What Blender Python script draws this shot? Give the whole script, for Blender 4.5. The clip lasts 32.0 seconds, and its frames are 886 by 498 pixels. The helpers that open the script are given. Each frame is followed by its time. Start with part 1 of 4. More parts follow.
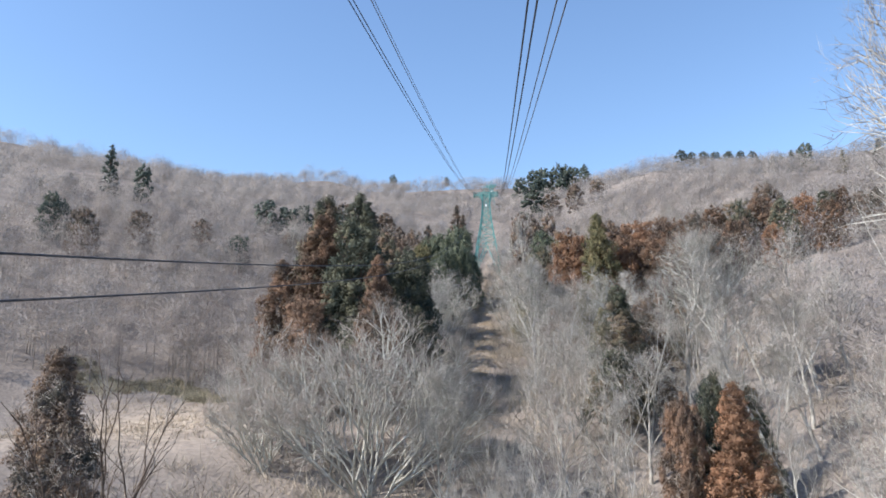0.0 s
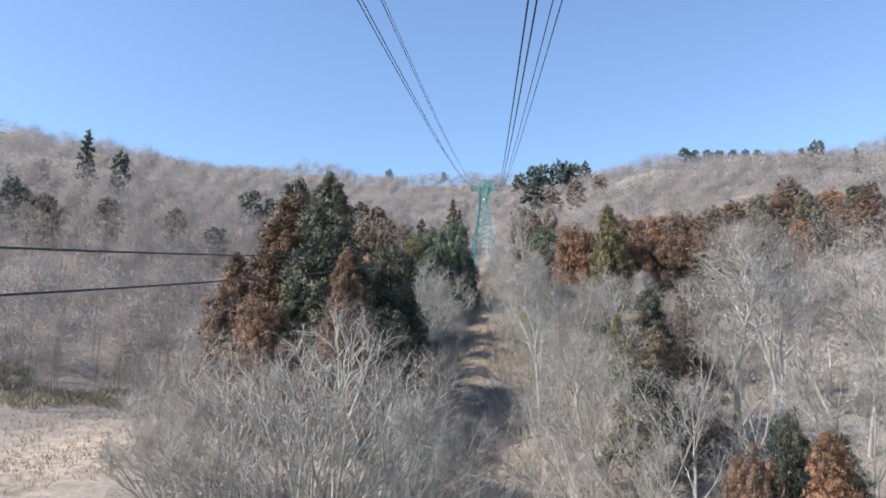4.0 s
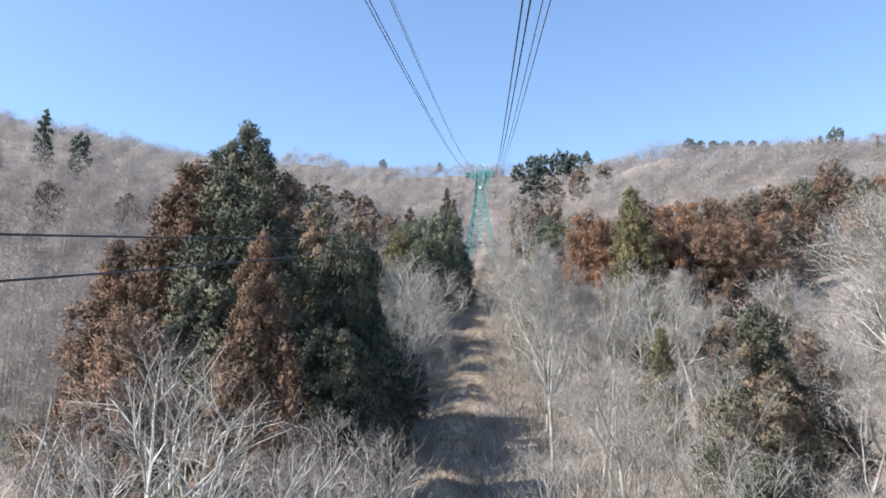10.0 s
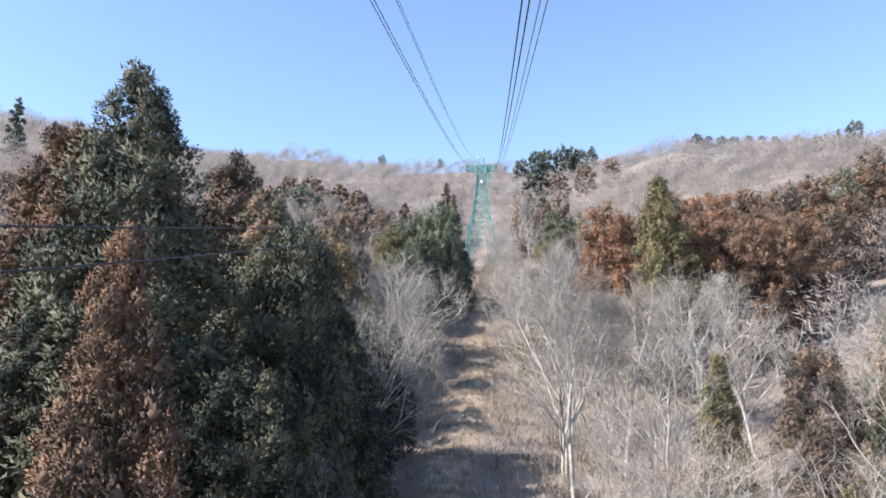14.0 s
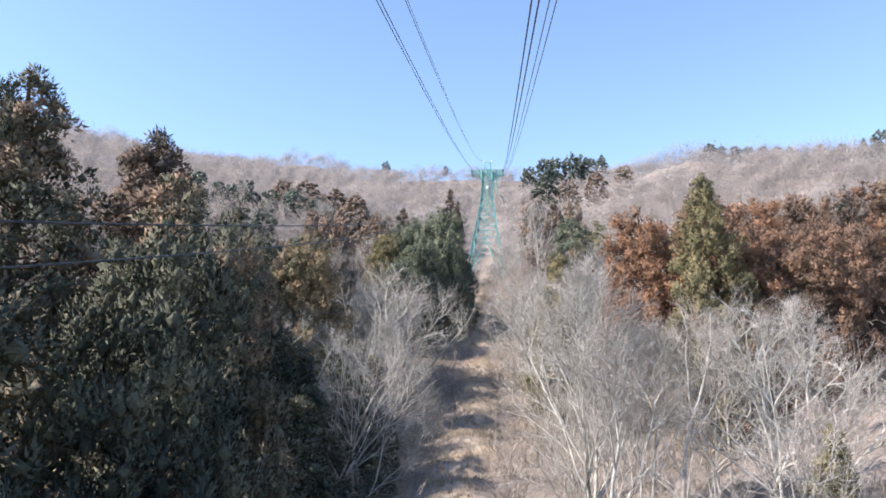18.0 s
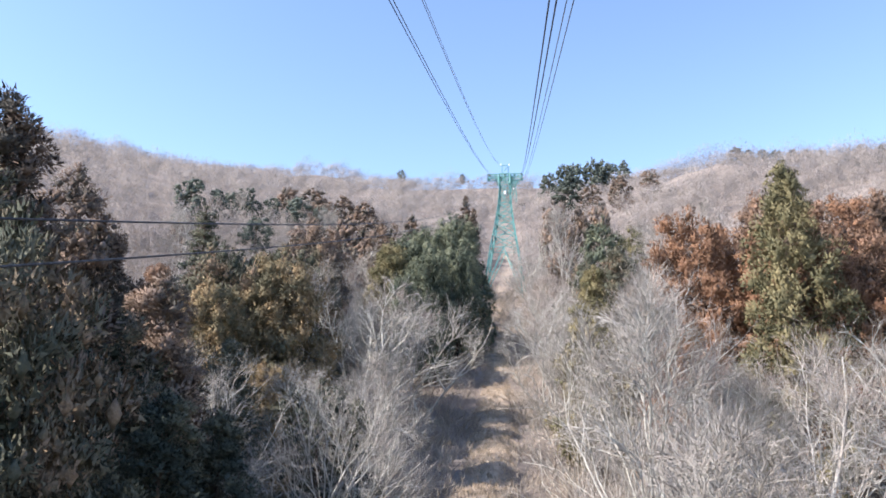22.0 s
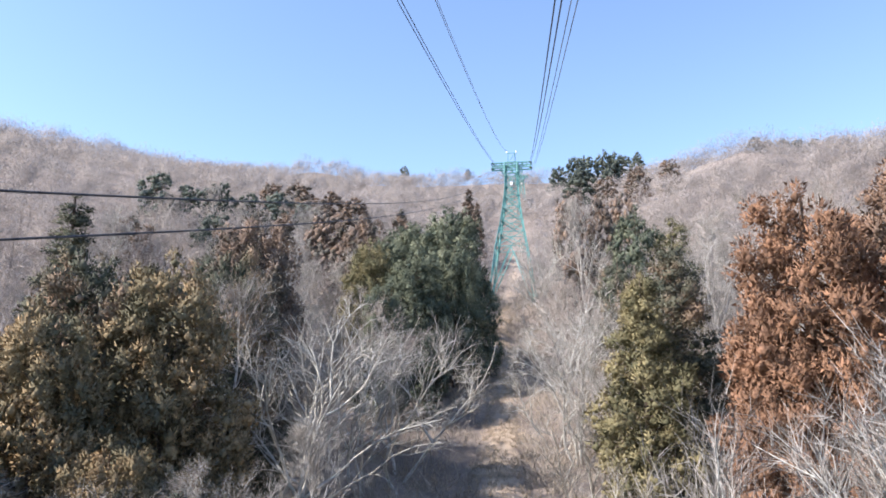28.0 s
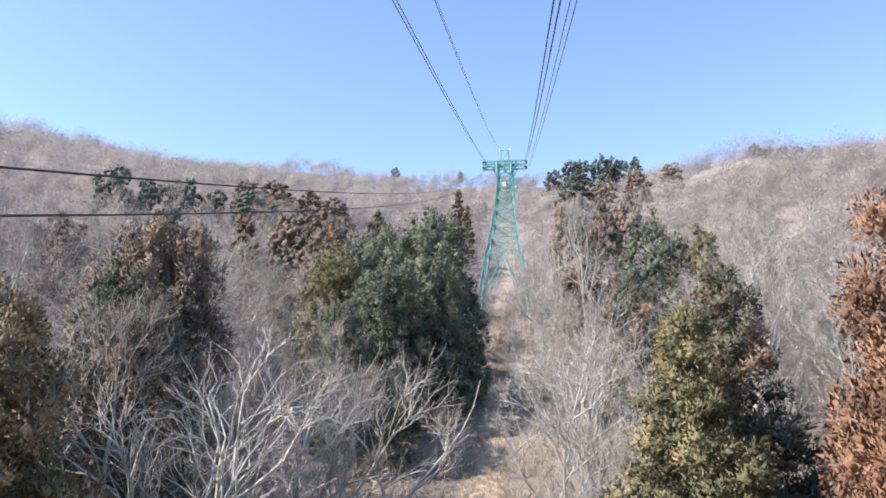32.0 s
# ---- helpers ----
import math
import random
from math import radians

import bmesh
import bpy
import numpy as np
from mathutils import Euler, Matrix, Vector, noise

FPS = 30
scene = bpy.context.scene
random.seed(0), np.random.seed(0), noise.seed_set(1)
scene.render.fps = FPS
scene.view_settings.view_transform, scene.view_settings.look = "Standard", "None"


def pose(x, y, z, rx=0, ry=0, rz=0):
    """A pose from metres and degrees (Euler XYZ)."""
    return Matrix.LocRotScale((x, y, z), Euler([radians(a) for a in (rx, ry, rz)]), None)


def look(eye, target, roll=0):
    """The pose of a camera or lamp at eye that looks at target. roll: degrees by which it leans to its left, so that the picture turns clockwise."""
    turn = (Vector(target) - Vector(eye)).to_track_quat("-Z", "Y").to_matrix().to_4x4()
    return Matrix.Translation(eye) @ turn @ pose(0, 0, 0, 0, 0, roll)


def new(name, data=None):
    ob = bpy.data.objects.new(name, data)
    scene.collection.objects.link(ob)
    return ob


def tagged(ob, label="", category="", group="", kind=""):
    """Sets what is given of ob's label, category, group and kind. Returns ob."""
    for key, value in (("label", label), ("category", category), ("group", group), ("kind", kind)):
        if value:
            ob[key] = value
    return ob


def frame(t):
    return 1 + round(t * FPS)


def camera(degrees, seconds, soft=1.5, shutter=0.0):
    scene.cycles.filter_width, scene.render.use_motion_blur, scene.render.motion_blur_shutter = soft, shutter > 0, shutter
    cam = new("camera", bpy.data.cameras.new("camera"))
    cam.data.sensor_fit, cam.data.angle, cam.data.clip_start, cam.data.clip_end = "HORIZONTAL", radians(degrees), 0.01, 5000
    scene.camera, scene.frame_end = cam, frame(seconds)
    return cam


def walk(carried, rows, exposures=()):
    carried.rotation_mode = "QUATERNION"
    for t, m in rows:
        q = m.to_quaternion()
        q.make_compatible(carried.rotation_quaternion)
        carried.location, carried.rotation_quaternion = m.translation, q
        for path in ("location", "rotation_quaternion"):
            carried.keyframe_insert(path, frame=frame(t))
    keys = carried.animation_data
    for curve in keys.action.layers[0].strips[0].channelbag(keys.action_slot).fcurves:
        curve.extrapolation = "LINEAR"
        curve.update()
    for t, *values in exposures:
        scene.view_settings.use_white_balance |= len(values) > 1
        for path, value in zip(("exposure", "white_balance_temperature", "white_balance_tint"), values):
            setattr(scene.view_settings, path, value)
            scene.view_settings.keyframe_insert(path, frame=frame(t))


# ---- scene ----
cam = camera(61.1, 32.0, soft=1.7)
EXPOSURE, SKY, SUN_POWER = 0.80, 0.136, 4.9
METRES, EYE, TILT, LEAN, TURN = 112.0, 14.0, 11.0, 0.5, 3.87
ROWS = [
    (0.0, 0.0, 0.0, 0.0, 0.0, 0.0, -0.0),
    (0.5, 0.0011, 0.0157, -0.0007, -0.14, 0.09, -0.16),
    (1.0, 0.0022, 0.0317, -0.0017, -0.14, -0.0, 0.02),
    (1.5, 0.0033, 0.0472, -0.002, -0.17, -0.04, -0.22),
    (2.0, 0.0044, 0.0631, -0.0025, -0.08, -0.18, -0.31),
    (2.5, 0.0053, 0.0789, -0.0026, -0.15, -0.14, -0.58),
    (3.0, 0.0065, 0.0947, -0.0028, -0.15, -0.25, -0.35),
    (3.5, 0.0073, 0.1099, -0.0033, -0.18, -0.2, -0.78),
    (5.5, 0.0123, 0.172, -0.005, -0.21, -0.2, -0.8),
    (6.0, 0.0133, 0.1876, -0.0054, -0.3, -0.17, -0.9),
    (6.5, 0.0145, 0.2035, -0.0057, -0.39, -0.3, -1.03),
    (7.0, 0.0155, 0.2191, -0.0057, -0.41, -0.35, -0.93),
    (7.5, 0.0163, 0.2352, -0.006, -0.39, -0.35, -1.07),
    (8.0, 0.0174, 0.2511, -0.006, -0.36, -0.47, -0.98),
    (8.5, 0.0186, 0.2665, -0.0063, -0.4, -0.32, -1.15),
    (9.0, 0.0194, 0.2823, -0.0067, -0.38, -0.45, -0.99),
    (9.5, 0.0204, 0.2976, -0.007, -0.51, -0.33, -1.3),
    (10.0, 0.0216, 0.3132, -0.0074, -0.41, -0.65, -1.02),
    (10.5, 0.0227, 0.3285, -0.0075, -0.46, -0.63, -1.1),
    (11.0, 0.0238, 0.3439, -0.0076, -0.38, -0.68, -0.97),
    (11.5, 0.0248, 0.3594, -0.0078, -0.44, -0.68, -0.97),
    (12.0, 0.0261, 0.375, -0.0077, -0.37, -0.68, -0.98),
    (12.5, 0.0272, 0.3909, -0.0079, -0.33, -0.74, -1.19),
    (13.0, 0.0283, 0.4067, -0.008, -0.33, -0.68, -1.22),
    (13.5, 0.0295, 0.4222, -0.0079, -0.3, -0.59, -1.49),
    (14.0, 0.0306, 0.4377, -0.0079, -0.26, -0.8, -1.1),
    (14.5, 0.0318, 0.4533, -0.0076, -0.32, -0.63, -1.45),
    (16.5, 0.0356, 0.5147, -0.0074, 0.05, -0.35, -1.25),
    (17.0, 0.0368, 0.53, -0.0074, 0.13, -0.22, -1.17),
    (17.5, 0.0378, 0.5455, -0.0071, 0.09, -0.05, -1.64),
    (18.0, 0.039, 0.5608, -0.007, 0.17, -0.12, -1.86),
    (18.5, 0.0401, 0.5763, -0.0066, 0.24, -0.03, -1.94),
    (19.0, 0.0412, 0.5917, -0.0064, 0.33, -0.11, -2.25),
    (19.5, 0.0422, 0.6075, -0.0061, 0.32, -0.41, -2.37),
    (20.0, 0.0432, 0.6235, -0.0059, 0.44, -0.57, -2.14),
    (20.5, 0.0442, 0.6396, -0.0058, 0.58, -0.78, -1.22),
    (21.0, 0.045, 0.6556, -0.0058, 1.15, -0.59, -0.6),
    (21.5, 0.0463, 0.6709, -0.0057, 1.83, 0.22, -0.76),
    (22.0, 0.0474, 0.6863, -0.0054, 1.62, 0.6, -1.32),
    (22.5, 0.0484, 0.702, -0.0049, 1.79, 0.29, -0.77),
    (23.0, 0.0494, 0.718, -0.0043, 2.15, -0.36, -0.03),
    (23.5, 0.0506, 0.7336, -0.0038, 2.32, -0.2, -0.48),
    (24.0, 0.0516, 0.7494, -0.0034, 2.22, -0.01, -0.82),
    (24.5, 0.0527, 0.7647, -0.0028, 2.26, 0.05, -1.07),
    (25.0, 0.0538, 0.7805, -0.0026, 2.34, -0.06, -0.68),
    (25.5, 0.0549, 0.7961, -0.0022, 2.37, -0.01, -0.92),
    (27.5, 0.0586, 0.8589, -0.0011, 2.31, 0.35, -0.47),
    (28.0, 0.0597, 0.8746, -0.0006, 2.29, 0.48, -0.57),
    (28.5, 0.0607, 0.8901, -0.0, 2.21, 0.55, -0.77),
    (29.0, 0.0617, 0.9056, 0.0006, 2.11, 0.52, -0.68),
    (29.5, 0.0627, 0.9207, 0.0012, 1.97, 0.73, -0.68),
    (30.0, 0.0638, 0.9362, 0.0016, 2.05, 0.71, -0.51),
    (30.5, 0.0647, 0.9514, 0.0021, 1.96, 0.83, -0.82),
    (31.0, 0.0657, 0.9668, 0.003, 1.95, 0.84, -1.05),
    (31.5, 0.0668, 0.9821, 0.0037, 1.89, 0.79, -1.41),
    (32.0, 0.0675, 0.9974, 0.0046, 1.74, 0.76, -1.48),
]
walk(cam, [(t, pose(0, 0, EYE, TILT, LEAN, TURN) @ pose(METRES * x, METRES * y, METRES * z, 90 + pitch, roll, yaw)) for t, x, y, z, yaw, pitch, roll in ROWS],
     exposures=[(0.0, EXPOSURE - 0.12, 6180, 12), (9.0, EXPOSURE + 0.01, 6200, 12), (13.0, EXPOSURE + 0.24, 6350, 15), (25.0, EXPOSURE + 0.34, 6400, 18), (32.0, EXPOSURE + 0.28, 6400, 18)])

# ---- daylight: clear winter sky, sun from the left of the line ----
SUN = Vector((-0.70, -0.29, 0.65)).normalized()
world = bpy.data.worlds.new("sky")
scene.world = world
world.use_nodes = True
wn = world.node_tree
wn.nodes.clear()
sky = wn.nodes.new("ShaderNodeTexSky")
sky.sky_type, sky.sun_disc = "NISHITA", False
sky.sun_elevation, sky.sun_rotation = math.asin(SUN.z), math.atan2(SUN.x, SUN.y)
sky.altitude, sky.air_density, sky.dust_density, sky.ozone_density = 300, 1.2, 0.3, 3.5
back = wn.nodes.new("ShaderNodeBackground")
back.inputs["Strength"].default_value = SKY
wn.links.new(sky.outputs[0], back.inputs[0])
wn.links.new(back.outputs[0], wn.nodes.new("ShaderNodeOutputWorld").inputs[0])
lamp = bpy.data.lights.new("sun", "SUN")
lamp.energy, lamp.angle, lamp.color = SUN_POWER, radians(0.55), (1.0, 0.93, 0.82)
new("sun", lamp).matrix_world = look(SUN * 300, (0, 0, 0))


# ---- materials ----
def material(name, a, b, scale=1.0, rough=0.85, metal=0.0, island=0.0, bump=0.0, detail=6.0, fine=None, third=None, per_object=0.0, tone=0.0):
    """Two colours mixed by noise at two scales; island, per_object: how far brightness varies from piece to piece and from thing to thing."""
    m = bpy.data.materials.new(name)
    m.use_nodes = True
    t = m.node_tree
    p = t.nodes["Principled BSDF"]
    p.inputs["Roughness"].default_value, p.inputs["Metallic"].default_value = rough, metal
    p.inputs["Specular IOR Level"].default_value = 0.25
    geo = t.nodes.new("ShaderNodeNewGeometry")
    n1 = t.nodes.new("ShaderNodeTexNoise")
    n1.inputs["Scale"].default_value, n1.inputs["Detail"].default_value = scale, detail
    t.links.new(geo.outputs["Position"], n1.inputs["Vector"])
    ramp = t.nodes.new("ShaderNodeValToRGB")
    ramp.color_ramp.elements[0].position, ramp.color_ramp.elements[1].position = 0.36, 0.66
    ramp.color_ramp.elements[0].color, ramp.color_ramp.elements[1].color = (*a, 1), (*b, 1)
    if third:
        e = ramp.color_ramp.elements.new(0.51)
        e.color = (*third, 1)
    mixing = n1.outputs["Fac"]
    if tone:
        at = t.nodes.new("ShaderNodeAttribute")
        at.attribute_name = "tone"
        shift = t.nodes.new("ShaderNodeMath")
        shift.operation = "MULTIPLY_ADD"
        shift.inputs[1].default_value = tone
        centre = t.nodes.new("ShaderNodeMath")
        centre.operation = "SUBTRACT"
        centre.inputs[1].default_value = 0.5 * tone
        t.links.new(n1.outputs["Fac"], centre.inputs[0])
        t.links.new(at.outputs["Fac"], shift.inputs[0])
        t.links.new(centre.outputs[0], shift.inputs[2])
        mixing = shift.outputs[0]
    t.links.new(mixing, ramp.inputs[0])
    out = ramp.outputs[0]
    n2 = t.nodes.new("ShaderNodeTexNoise")
    n2.inputs["Scale"].default_value, n2.inputs["Detail"].default_value = fine or scale * 9, 4
    t.links.new(geo.outputs["Position"], n2.inputs["Vector"])
    value = t.nodes.new("ShaderNodeMapRange")
    value.inputs["From Min"].default_value, value.inputs["From Max"].default_value = 0.3, 0.7
    value.inputs["To Min"].default_value, value.inputs["To Max"].default_value = 0.78, 1.22
    t.links.new(n2.outputs["Fac"], value.inputs["Value"])
    hsv = t.nodes.new("ShaderNodeHueSaturation")
    t.links.new(out, hsv.inputs["Color"])
    last = value.outputs[0]
    for source, amount in ((geo.outputs["Random Per Island"], island), (None, per_object)):
        if not amount:
            continue
        if source is None:
            source = t.nodes.new("ShaderNodeObjectInfo").outputs["Random"]
        r = t.nodes.new("ShaderNodeMapRange")
        r.inputs["To Min"].default_value, r.inputs["To Max"].default_value = 1 - amount, 1 + amount
        t.links.new(source, r.inputs["Value"])
        mul = t.nodes.new("ShaderNodeMath")
        mul.operation = "MULTIPLY"
        t.links.new(last, mul.inputs[0])
        t.links.new(r.outputs[0], mul.inputs[1])
        last = mul.outputs[0]
    t.links.new(last, hsv.inputs["Value"])
    t.links.new(hsv.outputs[0], p.inputs["Base Color"])
    if bump:
        bp = t.nodes.new("ShaderNodeBump")
        bp.inputs["Strength"].default_value, bp.inputs["Distance"].default_value = bump, 0.2
        t.links.new(n2.outputs["Fac"], bp.inputs["Height"])
        t.links.new(bp.outputs[0], p.inputs["Normal"])
    return m


bark = material("grey_bark", (0.295, 0.270, 0.241), (0.544, 0.518, 0.465), 2.0, per_object=0.2, bump=0.4)
bark_pale = material("pale_bark", (0.352, 0.340, 0.301), (0.567, 0.553, 0.499), 2.5, per_object=0.12, bump=0.3)
bark_dark = material("dark_bark", (0.06, 0.045, 0.035), (0.15, 0.11, 0.085), 2.0, bump=0.5)
twig = material("bare_twigs", (0.233, 0.212, 0.191), (0.376, 0.357, 0.322), 0.5, island=0.35, per_object=0.16)
twig_red = material("reddish_twigs", (0.259, 0.219, 0.191), (0.398, 0.352, 0.311), 0.5, island=0.3, per_object=0.15)
# far twigs: paler than the near ones, with the distance haze in their colour
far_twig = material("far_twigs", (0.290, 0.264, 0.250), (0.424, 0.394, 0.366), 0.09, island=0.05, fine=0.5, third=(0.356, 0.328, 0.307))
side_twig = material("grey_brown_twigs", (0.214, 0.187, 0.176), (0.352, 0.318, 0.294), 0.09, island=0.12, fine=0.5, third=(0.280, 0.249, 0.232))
brush_mat = material("dry_brush", (0.236, 0.200, 0.158), (0.397, 0.350, 0.282), 0.15, island=0.4)
shrub_mat = material("olive_bamboo_grass", (0.235, 0.210, 0.145), (0.370, 0.325, 0.235), 0.3, island=0.3)
grass_mat = material("dry_grass", (0.286, 0.237, 0.176), (0.462, 0.385, 0.292), 0.4, island=0.3)
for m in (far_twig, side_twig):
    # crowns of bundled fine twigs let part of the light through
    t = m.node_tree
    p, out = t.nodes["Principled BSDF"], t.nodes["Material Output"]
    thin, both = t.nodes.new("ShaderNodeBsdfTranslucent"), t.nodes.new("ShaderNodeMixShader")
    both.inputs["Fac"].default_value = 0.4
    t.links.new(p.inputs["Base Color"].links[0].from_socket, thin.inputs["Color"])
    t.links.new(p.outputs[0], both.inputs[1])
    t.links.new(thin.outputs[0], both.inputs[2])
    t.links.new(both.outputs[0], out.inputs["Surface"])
needle = {
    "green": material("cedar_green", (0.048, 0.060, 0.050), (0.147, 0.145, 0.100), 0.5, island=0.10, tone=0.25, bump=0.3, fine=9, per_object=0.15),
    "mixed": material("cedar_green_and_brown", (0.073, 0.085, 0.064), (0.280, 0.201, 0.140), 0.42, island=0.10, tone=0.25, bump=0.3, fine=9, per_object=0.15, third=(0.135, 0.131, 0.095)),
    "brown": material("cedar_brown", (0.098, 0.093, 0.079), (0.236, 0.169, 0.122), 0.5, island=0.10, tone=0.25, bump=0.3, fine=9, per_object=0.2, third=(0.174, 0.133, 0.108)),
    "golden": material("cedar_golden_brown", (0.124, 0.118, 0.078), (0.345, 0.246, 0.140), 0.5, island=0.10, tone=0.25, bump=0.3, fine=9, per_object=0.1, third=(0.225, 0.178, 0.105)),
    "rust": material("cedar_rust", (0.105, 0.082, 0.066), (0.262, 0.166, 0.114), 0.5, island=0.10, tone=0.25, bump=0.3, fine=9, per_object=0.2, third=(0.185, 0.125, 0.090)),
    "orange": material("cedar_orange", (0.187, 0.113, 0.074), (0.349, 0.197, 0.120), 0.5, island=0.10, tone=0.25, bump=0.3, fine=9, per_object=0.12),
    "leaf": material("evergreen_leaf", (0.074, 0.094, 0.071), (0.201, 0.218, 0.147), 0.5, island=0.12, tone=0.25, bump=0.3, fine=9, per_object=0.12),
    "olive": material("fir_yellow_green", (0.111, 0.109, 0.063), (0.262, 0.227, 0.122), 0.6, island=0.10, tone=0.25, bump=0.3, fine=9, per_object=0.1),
    # dark fir: base colour lifted towards blue grey to stand in for haze
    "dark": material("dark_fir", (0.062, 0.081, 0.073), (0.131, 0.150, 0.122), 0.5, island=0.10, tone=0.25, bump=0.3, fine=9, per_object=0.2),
}
for m in needle.values():
    m.node_tree.nodes["Principled BSDF"].inputs["Specular IOR Level"].default_value = 0.1
green_paint = material("green_steel_paint", (0.105, 0.285, 0.272), (0.185, 0.390, 0.372), 0.8, rough=0.5, fine=12)
dark_steel = material("dark_steel", (0.035, 0.04, 0.04), (0.09, 0.10, 0.10), 3, rough=0.5, metal=0.4)
rope_steel = material("steel_rope", (0.035, 0.037, 0.042), (0.085, 0.09, 0.10), 6, rough=0.5, metal=0.5)
rope_light = material("galvanised_rope", (0.10, 0.11, 0.13), (0.20, 0.21, 0.23), 6, rough=0.45, metal=0.5)
white_paint = material("white_enamel", (0.75, 0.76, 0.77), (0.85, 0.86, 0.86), 2, rough=0.4)
concrete = material("concrete", (0.34, 0.33, 0.31), (0.48, 0.47, 0.44), 1.2, bump=0.3)
hut_wall = material("dark_cladding", (0.03, 0.035, 0.04), (0.07, 0.08, 0.085), 1.5)
hut_glass = material("hut_window_glass", (0.30, 0.34, 0.38), (0.40, 0.44, 0.48), 2, rough=0.1)


# ---- the lie of the land ----
def lattice_noise(x, y, cell, seed):
    r = np.random.RandomState(seed).rand(64, 64)
    u, v = np.asarray(x) / cell, np.asarray(y) / cell
    i, j = np.floor(u).astype(int), np.floor(v).astype(int)
    a, b = u - i, v - j
    a, b = a * a * (3 - 2 * a), b * b * (3 - 2 * b)
    g = lambda p, q: r[p % 64, q % 64]
    return (g(i, j) * (1 - a) + g(i + 1, j) * a) * (1 - b) + (g(i, j + 1) * (1 - a) + g(i + 1, j + 1) * a) * b - 0.5


LINE_Y = [-3000, -300, -60, 0, 44, 121, 164, 183, 243, 300, 400, 511, 570, 640, 900, 3000]
LINE_Z = [-60, -30, -4, 3, 8.3, 18, 27.3, 33.5, 53.0, 74.0, 111.5, 143.0, 174.8, 171.0, 110.0, 40.0]


SPUR_X, SPUR_Z = [52, 66, 80, 95, 120, 150, 185, 230], [0, 3, 7, 5, 3, 0, -3, -6]
KNOLLS = [(215, 480, 70, 110, -9.0), (200, 395, 40, 25, -8.0), (-285, 378, 40, 40, 7.0), (-215, 565, 40, 40, -6.0), (-98, 565, 12, 30, -3.0), (-28, 566, 26, 30, 5.0), (-134, 566, 14, 30, 3.0), (165, 315, 32, 40, -8.0), (-130, 395, 25, 25, -5.0)]


def profile(y):
    return sum(np.interp(np.asarray(y) + d, LINE_Y, LINE_Z) for d in (-9, -5, 0, 5, 9)) / 5


def swath(x, y):
    """1 in the mown strip under the ropes, 0 in the woods."""
    middle = -2.3 + 0.8 * np.sin(np.asarray(y) * 0.05)
    half = np.interp(y, [60, 95, 120, 165, 190, 240], [1.8, 2.0, 2.6, 2.7, 1.9, 1.5]) + 1.6 * lattice_noise(x * 0 + 3.3, y, 7.0, 5)
    return np.clip((half - np.abs(x - middle)) / 1.6, 0, 1) * np.clip((y - 64) / 6, 0, 1)


def ground_height(x, y):
    x, y = np.asarray(x, float), np.asarray(y, float)
    left = np.interp(y, [-50, 60, 110, 180, 250, 330, 420, 520, 700], [0.0, 0.03, 0.12, 0.267, 0.228, 0.19, 0.149, 0.107, 0.0])
    right = np.interp(y, [-50, 0, 60, 140, 250, 330, 440, 520, 700], [0.0, 0.05, 0.14, 0.312, 0.19, 0.235, 0.131, 0.11, 0.0])
    bend = lambda d: np.where(d < 420, 395 * np.sin(np.clip(d, 0, 420) / 395), 395 * math.sin(420 / 395))
    z = profile(y) + left * bend(np.maximum(-x - 10, 0)) + right * bend(np.maximum(x - 8, 0))
    z = z - 5.0 * np.exp(-((x + 46) / 26) ** 2 - ((y - 86) / 34) ** 2)
    # the hollow in which the first trees stand
    z = z - 5.5 * np.exp(-((x + 2) / 27) ** 4 - ((y - 46) / 18) ** 2)
    # a rounded spur on the right, lower woods behind it, and the uneven crest
    z = z + np.interp(x, SPUR_X, SPUR_Z) * np.exp(-((y - 365) / 27) ** 2)
    for cx, cy, wx, wy, rise in KNOLLS:
        z = z + rise * np.exp(-((x - cx) / wx) ** 2 - ((y - cy) / wy) ** 2)
    far = np.clip((np.hypot(x, y - 150) - 40) / 120, 0, 1)
    z = z + far * (8.0 * lattice_noise(x, y, 70, 1) + 5.0 * lattice_noise(x, y, 33, 6)) + 2.2 * lattice_noise(x, y, 18, 2) * (1 - 0.7 * swath(x, y)) + 0.5 * lattice_noise(x, y, 4, 3)
    step = (y / 9.5 + 0.9 * lattice_noise(x * 0.2, y, 23, 4)) % 1.0
    return z + swath(x, y) * 0.9 * (np.clip(step / 0.35, 0, 1) - step) * (y > 60) * (y < 235)


def height(x, y):
    return float(ground_height(x, y))


def lines(near, step, far, most):
    a, d, out = near, step, [near]
    while a < far:
        d = min(d * 1.11, most)
        a += d
        out.append(a)
    return out


def mesh_object(name, verts, faces, mat, parent=None, label=""):
    me = bpy.data.meshes.new(name)
    me.from_pydata([tuple(v) for v in verts], [], faces)
    me.materials.append(mat)
    ob = new(name, me)
    ob.parent = parent
    return tagged(ob, label)


